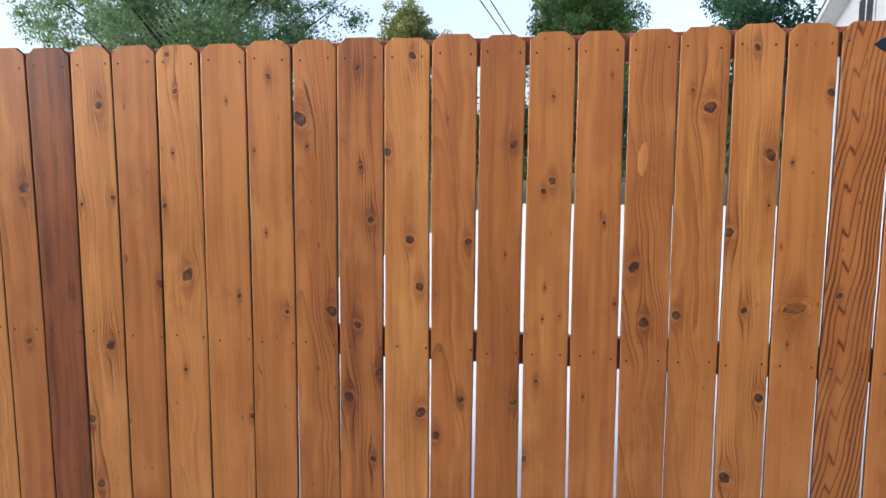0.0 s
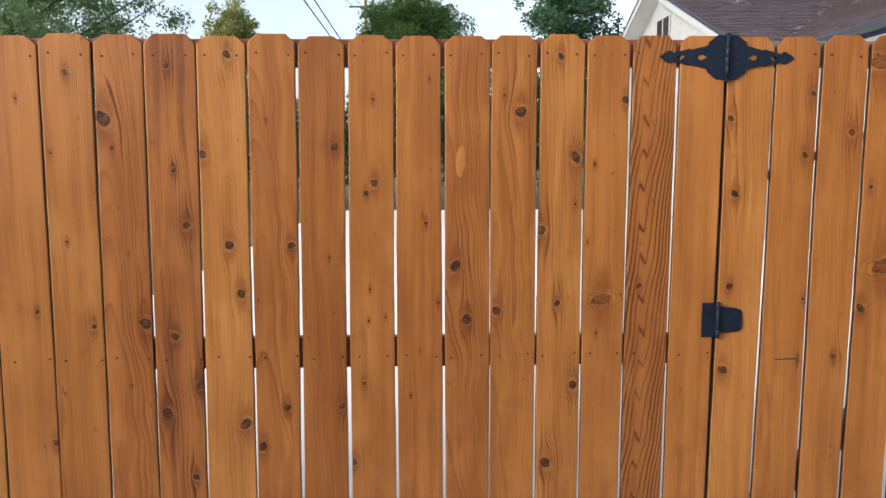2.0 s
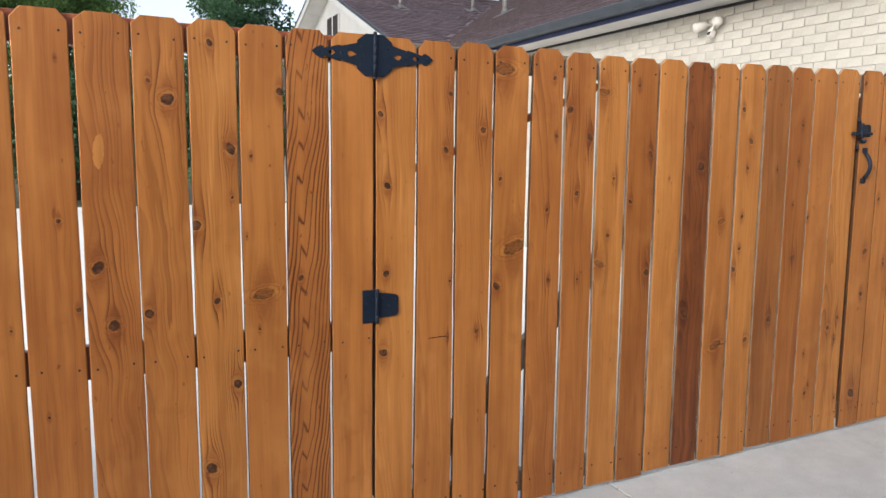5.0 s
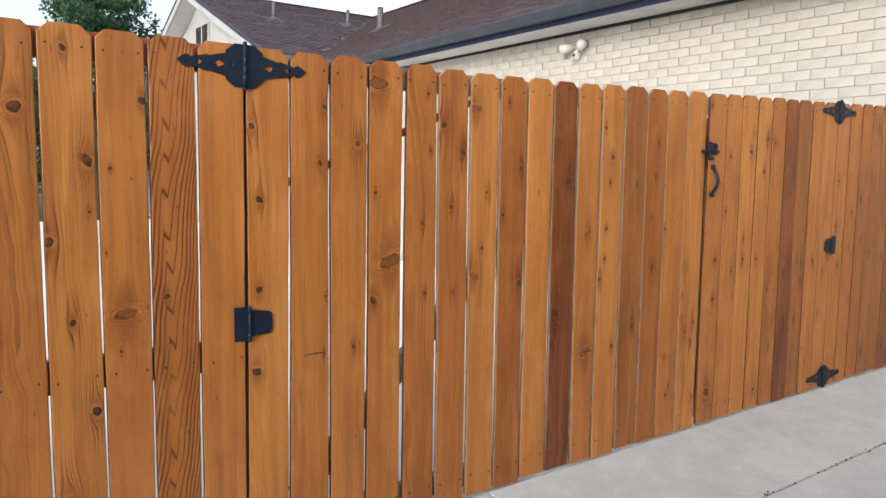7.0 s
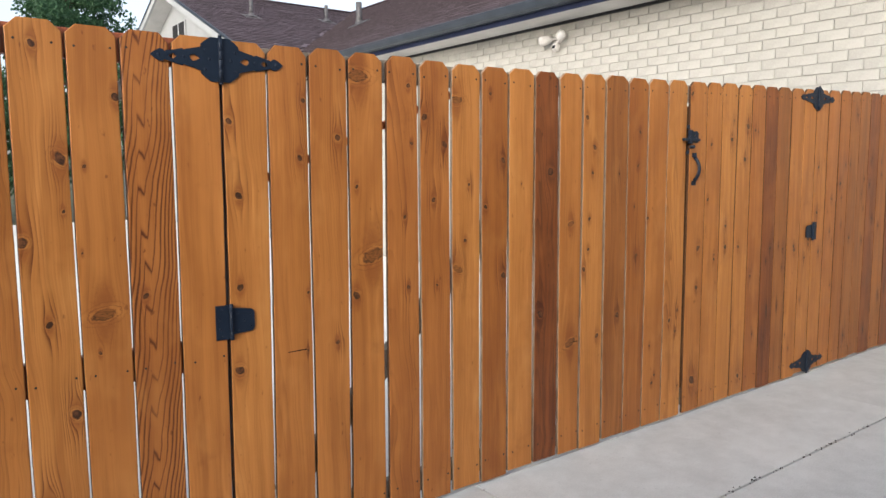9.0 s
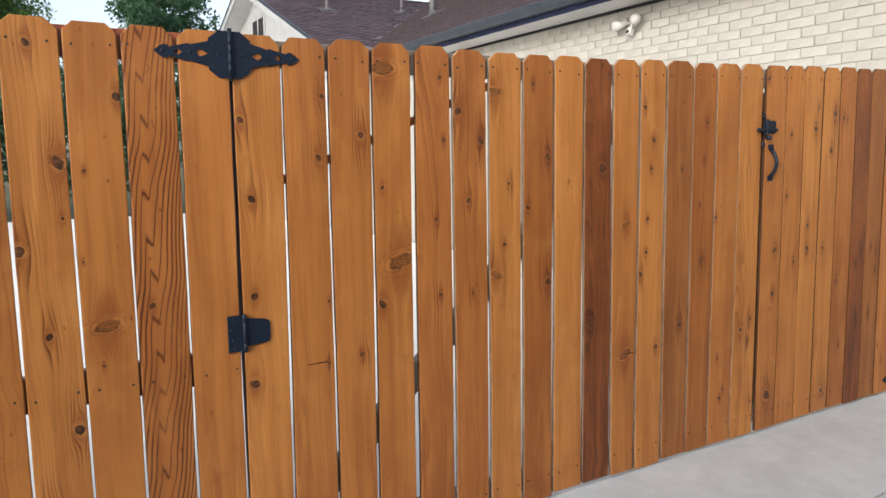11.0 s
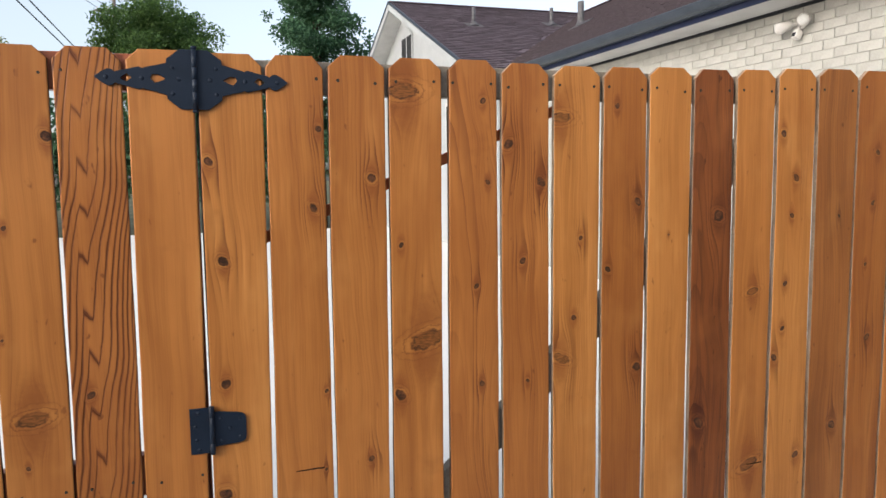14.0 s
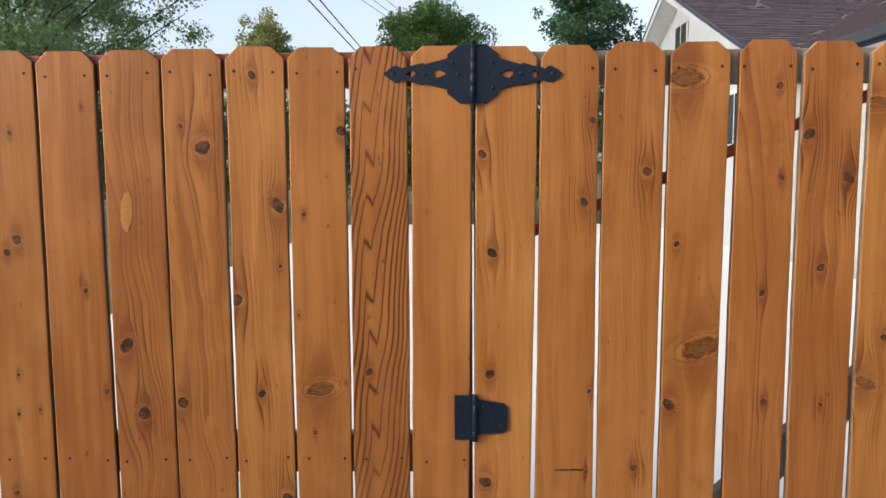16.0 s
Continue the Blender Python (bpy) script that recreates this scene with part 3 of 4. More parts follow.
for i, row in enumerate(BOARDS[:-1]):
    w, nxt = row.split(), BOARDS[i + 1].split()
    a, b = (float(w[0]), float(w[1])), (float(nxt[0]), float(nxt[1]))
    x = (a[0] + b[0]) / 2
    owner = fence_left if x < 1.57 else gate_wide if x < 4.15 else gate_narrow if x < 5.55 else fence_right
    jump = random.Random(i + 40).uniform(-0.004, 0.004)
    holds = (1.772 + 0.0064 * min(0.0, x - 1.35), 0.775 - 0.0122 * min(0.0, x - 1.35)) if x < 1.57 else (top_at(x) - 0.062, 0.11)
    picket(owner, i, a, b, top_at(x) + jump, w[3] + " " + w[4], " ".join(w[5:]), holds, NAIL if x < 1.57 else SCREW,
           (int(w[2]) / 2000, int(nxt[2]) / 2000), 0.05 if x < 1.57 else 0.016 + random.Random(i + 90).uniform(0.0, 0.012))


def rail(owner, x0, x1, z0, z1, material, tilt=0.0, deep=0.038):
    """A rail behind the boards; the long run follows the boards' line."""
    xm = (x0 + x1) / 2
    return part("rail", mesh_of("rail", box_bm(x1 - x0, deep, z1 - z0, 0.003), material), owner, (xm, face(xm) + 0.0185 + deep / 2, (z0 + z1) / 2), turn=(0, tilt, BEND if xm < 1.35 else 0))


rail(fence_left, -2.45, 1.36, 1.723, 1.810, RAIL_RED, -0.37)
rail(fence_left, 1.36, 1.55, 1.735, 1.822, RAIL_RED)
rail(fence_left, -2.45, 1.36, 0.758, 0.861, RAIL_RED, 0.70)
rail(fence_left, 1.36, 1.50, 0.735, 0.838, RAIL_RED)
rail(gate_wide, 1.60, 4.13, 1.735, 1.818, BRACE_WOOD)
rail(gate_wide, 1.60, 4.13, 0.06, 0.148, BRACE_WOOD)
rail(gate_narrow, 4.17, 5.53, 1.755, 1.845, BRACE_WOOD)
rail(gate_narrow, 4.17, 5.53, 0.06, 0.148, BRACE_WOOD)
rail(fence_right, 5.57, 6.98, 1.775, 1.865, BRACE_WOOD)
rail(fence_right, 5.57, 6.98, 0.06, 0.148, BRACE_WOOD)
for owner, px, mat in ((fence_left, 1.522, RAIL_RED), (fence_left, -0.95, RAIL_RED), (fence_right, 5.64, BRACE_WOOD)):
    part("post", mesh_of("post", box_bm(0.089, 0.089, 1.73, 0.003), mat), owner, (px, face(px) + 0.058 + 0.045, 0.865))

# latch stile, coloured dark so the gap before it reads as shaded
part("stile", mesh_of("stile", box_bm(0.089, 0.038, 1.57, 0.003), GAP_SHADE), gate_wide, (4.145, FENCE + 0.037, 0.945))
part("stile", mesh_of("stile", box_bm(0.05, 0.03, 1.57, 0.002), GUTTER_GREY), gate_wide, (1.596, FENCE + 0.034, 0.945), "dark steel edge tube")
# the wide leaf's diagonal brace and its red lath
brace = part("brace", mesh_of("brace", box_bm(2.1, 0.036, 0.089, 0.003), BRACE_WOOD), gate_wide, (2.52, FENCE + 0.0185 + 0.018, 0.93), "weathered grey diagonal brace", (0, -43.5, 0))
part("lath", mesh_of("lath", box_bm(1.10, 0.014, 0.028, 0.001), STRAP_RED), gate_wide, (2.13, FENCE + 0.045, 1.535), "thin red-brown lath", (0, -22.0, 0))


# ---- ironwork ----
BOLT = mesh_of("bolt", rod_bm([(0, 0.002, 0), (0, -0.0014, 0), (0, -0.0024, 0)], [0.0058, 0.0054, 0.0036], 12), BLACK_IRON, True)
SMALL_BOLT = mesh_of("small_bolt", rod_bm([(0, 0.002, 0), (0, -0.0015, 0), (0, -0.0028, 0)], [0.0048, 0.0046, 0.0025], 10), BLACK_IRON, True)


def strap_half(sign):
    up = [(0.005, 0.070), (0.032, 0.070), (0.062, 0.047), (0.063, 0.037), (0.085, 0.031), (0.110, 0.025), (0.116, 0.022), (0.124, 0.026), (0.150, 0.019),
          (0.172, 0.014), (0.176, 0.011), (0.184, 0.018), (0.192, 0.019), (0.205, 0.012), (0.220, 0.0)]
    pts = up + [(x, -z) for x, z in reversed(up[:-1])]
    holes = [[(0.064, 0.0), (0.082, 0.011), (0.096, 0.010), (0.100, 0.0), (0.090, -0.011), (0.080, -0.008)],
             [(0.139, 0.0), (0.150, 0.010), (0.163, 0.003), (0.166, -0.002), (0.152, -0.010)]]
    return [(sign * x, z) for x, z in pts], [[(sign * x, z) for x, z in h] for h in holes]


STRAPS = {s: plate_mesh("strap", *strap_half(s), 0.0032, BLACK_IRON) for s in (-1, 1)}


def ornate_hinge(owner, x, z, tilt=0.0):
    h = part("hinge", mesh_of("barrel", rod_bm([(0, -0.004, -0.073), (0, -0.004, 0.073)], [0.0058, 0.0058], 14), BLACK_IRON, True), owner, (x, FENCE - 0.005, z), "black ornate strap hinge", (0, tilt, 0))
    for s in (-1, 1):
        part("strap", STRAPS[s], h)
        for bx, bz, big in ((0.036, 0.0, 1), (0.118, 0.0, 1), (0.196, 0.0, 1), (0.050, 0.027, 0), (0.050, -0.034, 0)):
            part("bolt", BOLT if big else SMALL_BOLT, h, (s * bx, 0, bz))
    for kz in (-0.043, -0.015, 0.015, 0.043):
        part("knuckle", KNUCKLE, h, (0, -0.004, kz))
    for kz in (-0.0755, 0.0755):
        part("pin_cap", PIN_CAP, h, (0, -0.004, kz))


KNUCKLE = mesh_of("knuckle", rod_bm([(0, 0, -0.0137), (0, 0, -0.0133), (0, 0, 0.0133), (0, 0, 0.0137)], [0.0062, 0.0068, 0.0068, 0.0062], 14), BLACK_IRON, True)
PIN_CAP = mesh_of("pin_cap", rod_bm([(0, 0, -0.003), (0, 0, 0.003)], [0.0075, 0.0065], 12), BLACK_IRON, True)


def tee_hinge(owner, x, z, sign=1):
    h = part("hinge", mesh_of("barrel", rod_bm([(0, -0.004, -0.062), (0, -0.004, 0.062)], [0.0062, 0.0062], 14), BLACK_IRON, True), owner, (x, FENCE - 0.005, z), "black heavy tee hinge")
    leaf = [(-0.052 * sign, -0.058), (-0.006 * sign, -0.058), (-0.006 * sign, 0.058), (-0.052 * sign, 0.058)]
    arm = [(0.006, 0.046), (0.060, 0.039), (0.074, 0.036), (0.081, 0.030), (0.083, 0.022), (0.083, -0.024), (0.081, -0.032), (0.074, -0.038), (0.060, -0.040), (0.006, -0.044)]
    part("leaf_plate", plate_mesh("leaf_plate", leaf, [], 0.0034, BLACK_IRON), h)
    part("strap", plate_mesh("strap", [(q * sign, w) for q, w in arm], [], 0.0034, BLACK_IRON), h)
    for bx, bz in ((-0.032, 0.046), (-0.040, 0.012), (-0.038, -0.022), (-0.032, -0.048), (0.022, 0.028), (0.022, -0.030), (0.044, 0.0), (0.068, 0.022), (0.068, -0.024)):
        part("bolt", SMALL_BOLT, h, (bx * sign, 0, bz))
    for kz in (-0.048, 0.048):
        part("knuckle", KNUCKLE, h, (0, -0.004, kz))


ornate_hinge(gate_wide, 1.569, 1.762, 0.6)
tee_hinge(gate_wide, 1.572, 0.892)
ornate_hinge(gate_narrow, 5.552, 1.842)
tee_hinge(gate_narrow, 5.553, 0.975, -1)
ornate_hinge(gate_narrow, 5.555, 0.088)

# latch across the gap, and the pull below it
latch = part("latch", plate_mesh("latch", [(-0.004, -0.03), (0.055, -0.03), (0.062, -0.02), (0.062, 0.022), (0.05, 0.032), (-0.004, 0.028)], [[(0.034 + 0.007 * math.cos(a * 0.7), 0.010 + 0.007 * math.sin(a * 0.7)) for a in range(9)]], 0.004, BLACK_IRON),
             gate_narrow, (4.172, FENCE - 0.006, 1.565), "black gravity gate latch")
part("latch_bar", mesh_of("latch_bar", box_bm(0.135, 0.010, 0.014, 0.003), BLACK_IRON), latch, (-0.005, -0.010, -0.014))
part("keeper", mesh_of("keeper", box_bm(0.020, 0.022, 0.075, 0.003), BLACK_IRON), latch, (-0.020, -0.006, 0.0))
part("keeper_foot", mesh_of("keeper_foot", box_bm(0.018, 0.012, 0.020, 0.003), BLACK_IRON), latch, (-0.034, 0.0, 0.055))
part("keeper_foot", mesh_of("keeper_foot", box_bm(0.018, 0.012, 0.020, 0.003), BLACK_IRON), latch, (-0.034, 0.0, -0.082))
part("pivot", mesh_of("pivot", rod_bm([(0, 0.006, 0), (0, -0.02, 0)], [0.011, 0.009], 12), BLACK_IRON, True), latch, (-0.002, 0, -0.052))
part("knob", mesh_of("knob", rod_bm([(0, 0, 0), (-0.012, 0, 0), (-0.018, 0, 0), (-0.022, 0, 0)], [0.005, 0.009, 0.008, 0.004], 10), BLACK_IRON, True), latch, (-0.072, -0.010, -0.014))

arc = [(0, -0.004 - 0.030 * math.sin(math.pi * i / 12) ** 0.8, 0.062 - 0.124 * i / 12) for i in range(13)]
pull = part("pull_handle", mesh_of("pull_handle", rod_bm(arc, [0.0090] * 13, 10), BLACK_IRON, True), gate_narrow, (4.205, FENCE - 0.003, 1.392), "black curved iron pull")
for s in (-1, 1):
    part("foot_plate", plate_mesh("foot_plate", [(-0.019, -0.012), (0.019, -0.012), (0.019, 0.012), (-0.019, 0.012)], [], 0.003, BLACK_IRON), pull, (0, -0.001, s * 0.076))
    part("screw", SMALL_BOLT, pull, (0.009, -0.001, s * 0.078))
    part("screw", SMALL_BOLT, pull, (-0.009, -0.001, s * 0.078))

# two splits where a board tore across the grain
for owner, sx, sz, w in ((gate_wide, 1.815, 0.752, 0.075), (gate_wide, 3.262, 0.566, 0.060)):
    rs = random.Random(int(sx * 1000))
    up = [(-w / 2 + w * i / 8, 0.0006 + 0.0022 * (i / 8) + rs.uniform(-0.0007, 0.0009)) for i in range(9)]
    lo = [(x, -0.0008 - 0.0012 * rs.random()) for x, z in reversed(up)]
    part("split", plate_mesh("split", up + lo, [], 0.001, SPLIT_DARK, 0.0), owner, (sx, FENCE - 0.0022, sz), "dark torn split")

# a pale patch where the face of one board peeled off
rs = random.Random(31)
patch = [(0.0155 * math.cos(a * 0.19635) * (0.85 + 0.25 * rs.random()) + 0.004 * math.sin(a * 0.19635), 0.050 * math.sin(a * 0.19635) * (0.92 + 0.16 * rs.random())) for a in range(32)]
part("peeled_patch", plate_mesh("peeled_patch", patch, [], 0.0012, wood("light", "plain", (), 55.0), 0.0002), fence_left, (0.699, face(0.699) - 0.0012, 1.43), "pale peeled wood", (0, 0, BEND))

# ---- the house ----
WX, EAVE_X, EAVE_Z, RIDGE_X, RIDGE_Z, RIDGE_Y = 7.03, 6.55, 3.25, 12.0, 6.0, 20.1
RAKE_X, WING_S = 6.40, 0.42
MAIN_S = (RIDGE_Z - EAVE_Z) / (RIDGE_X - EAVE_X)
house = thing("house", (0, 0, 0), "single-storey white painted brick house with brown shingle roofs", "house")


def slab_mesh(name, x0, x1, y0, y1, z0, z1, mat, bevel=0.0):
    return mesh_of(name, box_bm(x1 - x0, y1 - y0, z1 - z0, bevel, ((x0 + x1) / 2, (y0 + y1) / 2, (z0 + z1) / 2)), mat)


wall = part("wall", slab_mesh("wall", WX, WX + 0.2, -8.0, 13.9, -0.1, 3.08, MORTAR), house)
part("wall", slab_mesh("wall", WX + 0.2, 17.0, -8.0, -7.8, -0.1, 3.08, CREAM), house)
part("wall", slab_mesh("wall", 6.85, 7.05, 13.9, 26.3, -0.1, 3.3, CREAM), house)
gable = mesh_from("gable_wall", [(6.85, 13.7, 3.3), (6.85, 26.5, 3.3), (6.85, RIDGE_Y, RIDGE_Z - 0.02), (7.05, 13.7, 3.3), (7.05, 26.5, 3.3), (7.05, RIDGE_Y, RIDGE_Z - 0.02)],
                  [(0, 2, 1), (3, 4, 5), (0, 1, 4, 3), (1, 2, 5, 4), (2, 0, 3, 5)], CREAM)
gable_ob = part("gable_wall", gable, house)
vent = part("gable_vent", slab_mesh("gable_vent", 6.815, 6.83, 19.42, 20.48, 4.42, 5.12, CREAM), gable_ob)
for s in (-1, 1):
    for j in range(9):
        part("slat", slab_mesh("slat", 6.80, 6.812, 19.95 + s * 0.25 - 0.19, 19.95 + s * 0.25 + 0.19, 4.46 + j * 0.072, 4.46 + j * 0.072 + 0.066, LOUVRE), vent)


def roof_courses(name, origin, along, up, length, rise, course, seed, keep):
    """Overlapping shingle tabs as one mesh; keep(x, y) says where the plane is covered."""
    rn = random.Random(seed)
    o, a, u = Vector(origin), Vector(along).normalized(), Vector(up).normalized()
    nrm = a.cross(u)
    nrm = nrm if nrm.z > 0 else -nrm
    verts, faces = [], []
    for c in range(int(rise / course) + 1):
        s, w = 0.0, rn.uniform(0.08, 0.35)
        while s < length:
            mid = o + a * (s + w / 2) + u * (c * course)
            if keep(mid.x, mid.y):
                t = 0.020 + rn.random() * 0.008
                lo, hi = c * course - rn.random() * 0.008, (c + 1) * course + 0.02
                q = [o + a * s + u * lo + nrm * t, o + a * (s + w - 0.006) + u * lo + nrm * t, o + a * (s + w - 0.006) + u * hi + nrm * 0.003, o + a * s + u * hi + nrm * 0.003]
                q += [q[0] - nrm * 0.028, q[1] - nrm * 0.028]
                b = len(verts)
                verts += [tuple(v) for v in q]
                faces += [(b, b + 1, b + 2, b + 3), (b, b + 4, b + 5, b + 1)]
            s += w
            w = rn.choice((0.16, 0.22, 0.30, 0.38))
    me = mesh_from(name, verts, faces, SHINGLE)
    # every second face is a butt edge and takes the painted shadow
    me.materials.append(SHINGLE_SHADOW)
    for q in me.polygons:
        q.material_index = q.index % 2
    return me


def valley_y(x):
    return RIDGE_Y - (RIDGE_X - x) * MAIN_S / WING_S


main_roof = part("roof", mesh_from("roof", [(EAVE_X, -8.4, EAVE_Z), (EAVE_X, valley_y(EAVE_X), EAVE_Z), (RIDGE_X, RIDGE_Y, RIDGE_Z), (RIDGE_X, -8.4, RIDGE_Z), (17.4, -8.4, EAVE_Z), (17.4, 26.8, EAVE_Z), (RIDGE_X, 26.8, RIDGE_Z)],
                                             [(0, 3, 2, 1), (3, 4, 5, 6, 2)], SHINGLE), house)
part("shingles", roof_courses("shingles", (EAVE_X, -1.0, EAVE_Z), (0, 1, 0), (RIDGE_X - EAVE_X, 0, RIDGE_Z - EAVE_Z), 21.5, 6.1, 0.142, 3, lambda x, y: y < valley_y(x)), main_roof)["kind"] = "stuff"
WE = RIDGE_Y - (RIDGE_Z - EAVE_Z) / WING_S
wing_roof = part("roof", mesh_from("roof", [(RAKE_X, WE, EAVE_Z), (EAVE_X, WE, EAVE_Z), (RIDGE_X, RIDGE_Y, RIDGE_Z), (RAKE_X, RIDGE_Y, RIDGE_Z), (RAKE_X, 2 * RIDGE_Y - WE, EAVE_Z), (RIDGE_X, 2 * RIDGE_Y - WE, EAVE_Z)],
                                             [(0, 1, 2, 3), (3, 2, 5, 4)], SHINGLE), house)
part("shingles", roof_courses("shingles", (RAKE_X, WE, EAVE_Z), (1, 0, 0), (0, RIDGE_Y - WE, RIDGE_Z - EAVE_Z), 5.7, 7.1, 0.142, 4, lambda x, y: y > valley_y(x)), wing_roof)["kind"] = "stuff"
CAPS = mesh_of("ridge_cap", box_bm(0.31, 0.22, 0.022, 0.004), SHINGLE)
for i in range(19):
    part("ridge_cap", CAPS, wing_roof, (RAKE_X + 0.15 + i * 0.295, RIDGE_Y, RIDGE_Z + 0.012), turn=(0, 0, 0))
for i in range(38):
    part("ridge_cap", CAPS, main_roof, (RIDGE_X, RIDGE_Y - 0.2 - i * 0.295, RIDGE_Z + 0.012), turn=(0, 0, 90))

# rake boards: white fascia with a dark drip edge above
for s in (-1, 1):
    y1 = RIDGE_Y + s * (RIDGE_Y - WE)
    for nm, mat, dz0, dz1, x0, x1 in (("fascia", CREAM, -0.20, -0.035, RAKE_X - 0.02, RAKE_X + 0.03), ("drip_edge", GUTTER_GREY, -0.035, 0.02, RAKE_X - 0.035, RAKE_X + 0.03), ("soffit", WHITE_PAINT, -0.20, -0.185, RAKE_X + 0.03, 6.85)):
        q = [(x, y, z + d) for d in (dz0, dz1) for x in (x0, x1) for y, z in ((RIDGE_Y, RIDGE_Z), (y1, EAVE_Z))]
        part(nm, mesh_from(nm, q, [(0, 1, 3, 2), (4, 6, 7, 5), (0, 4, 5, 1), (2, 3, 7, 6), (0, 2, 6, 4), (1, 5, 7, 3)], mat), wing_roof)
# eaves: soffit, fascia and a moulded gutter
part("soffit", slab_mesh("soffit", EAVE_X + 0.05, WX + 0.05, -8.2, 13.6, 3.085, 3.10, WHITE_PAINT), main_roof)
# this fascia's colour holds the gutter's shadow band
part("fascia", slab_mesh("fascia", EAVE_X + 0.03, EAVE_X + 0.05, -8.2, 13.6, 3.078, 3.235, GUTTER_SHADOW), main_roof)
prof = [(0.028, 3.235), (-0.105, 3.25), (-0.116, 3.243), (-0.115, 3.222), (-0.104, 3.208), (-0.092, 3.180), (-0.075, 3.158), (-0.050, 3.146), (-0.046, 3.138), (0.028, 3.134)]
gv = [(EAVE_X + x, y, z) for y in (-8.2, 13.6) for x, z in prof]
n = len(prof)
part("gutter", mesh_from("gutter", gv, [(i, (i + 1) % n, n + (i + 1) % n, n + i) for i in range(n)] + [tuple(range(n)), tuple(range(2 * n - 1, n - 1, -1))], GUTTER_GREY), main_roof, label="dark grey metal gutter")
# thin dark strip along the wall top, just below the soffit
part("dark_strip", slab_mesh("dark_strip", WX - 0.02, WX, -8.0, 13.6, 3.055, 3.085, LOUVRE), main_roof)

# roof vents
for vx, vy, tall, r, slope in ((7.90, 17.87, 0.42, 0.045, (math.atan(WING_S), 0)), (10.22, 18.42, 0.42, 0.045, (math.atan(WING_S), 0)), (9.05, 14.77, 0.46, 0.065, (0, -math.atan(MAIN_S)))):
    vz = RIDGE_Z - WING_S * (RIDGE_Y - vy) if slope[0] else EAVE_Z + MAIN_S * (vx - EAVE_X) + 0.02
    pipe = part("vent_pipe", mesh_of("vent_pipe", rod_bm([(0, 0, -0.1), (0, 0, tall)], [r, r], 14), VENT_METAL, True), house, (vx, vy, vz))
    part("flashing", mesh_of("flashing", rod_bm([(0, -0.02, -0.05), (0, 0, 0.03), (0, 0, 0.09)], [0.15, 0.085, r + 0.008], 14), VENT_METAL), pipe)
    part("flashing_plate", mesh_of("flashing_plate", box_bm(0.42, 0.40, 0.014, 0.003), VENT_METAL), pipe, (0, 0, 0.012), turn=(math.degrees(slope[0]), math.degrees(slope[1]), 0))

# the window past the drive
win = part("window", slab_mesh("window", 6.82, 6.86, 15.4, 16.85, 1.98, 3.12, WHITE_PAINT, 0.004), house)
for s in (0, 1):
    part("pane", slab_mesh("pane", 6.814, 6.819, 15.48 + s * 0.67, 16.10 + s * 0.67, 2.06, 3.04, GLASS_DARK), win)

# twin-head security light
lamp = thing("security_light", (WX, 6.82, 2.90), "white twin-head outdoor security light with motion sensor", "light",
             me=mesh_of("base", rod_bm([(0.002, 0, 0), (-0.035, 0, 0), (-0.042, 0, 0)], [0.062, 0.062, 0.05], 18), LAMP_WHITE))
for dy, dz in ((0.15, 0.0), (-0.12, 0.035)):
    tip = Vector((-0.17, dy * 1.45, dz - 0.03))
    head = part("lamp_head", mesh_of("lamp_head", rod_bm([(-0.03, dy * 0.25, 0), (-0.06, dy * 0.7, dz), (-0.075, dy * 0.85, dz), tip * 0.8 + Vector((-0.01, 0, 0)), tip], [0.018, 0.022, 0.050, 0.066, 0.068], 16), LAMP_WHITE, True), lamp)
    part("lens", mesh_of("lens", rod_bm([tip, tip + Vector((-0.012, dy * 0.1, -0.004))], [0.060, 0.050], 16), WHITE_PAINT, True), head)
lamp.scale = (0.84, 0.84, 0.84)
sensor = part("sensor", mesh_of("sensor", box_bm(0.085, 0.075, 0.10, 0.014), LAMP_WHITE), lamp, (-0.09, 0.0, -0.125), turn=(0, 25, 0))
part("lens", mesh_of("lens", box_bm(0.012, 0.05, 0.045, 0.004), DARK_LENS), sensor, (-0.042, 0, -0.02))
part("arm", mesh_of("arm", rod_bm([(-0.03, 0, -0.02), (-0.07, 0, -0.06), (-0.085, 0, -0.09)], [0.014, 0.014, 0.014], 8), LAMP_WHITE), lamp)


# ---- trees, hedge, pole ----
def leaf_cloud(name, clumps, count, size, material, seed, droop=0.0, thin=0.5):
    """Many small folded leaves scattered in clumps, as one mesh. clumps: centre, radii, weight."""
    rs = np.random.RandomState(seed)
    wts = np.array([c[2] for c in clumps])
    pick = rs.choice(len(clumps), count, p=wts / wts.sum())
    cen, rad = np.array([c[0] for c in clumps])[pick], np.array([c[1] for c in clumps])[pick]
    d = rs.normal(size=(count, 3))
    d /= np.linalg.norm(d, axis=1)[:, None]
    pos = cen + d * rad * (rs.rand(count, 1) ** thin)
    a = rs.normal(size=(count, 3))
    a[:, 2] -= droop
    a /= np.linalg.norm(a, axis=1)[:, None]
    b = np.cross(a, rs.normal(size=(count, 3)))
    b /= np.linalg.norm(b, axis=1)[:, None]
    c = np.cross(a, b)
    s = size * (0.6 + 0.8 * rs.rand(count, 1))
    v = np.stack([pos, pos + a * s * 0.5 + b * s * 0.28 + c * s * 0.1, pos + a * s, pos + a * s * 0.5 - b * s * 0.28 + c * s * 0.1], 1).reshape(-1, 3)
    f = np.arange(count * 4).reshape(-1, 4)
    return mesh_from(name, v.tolist(), f.tolist(), material)


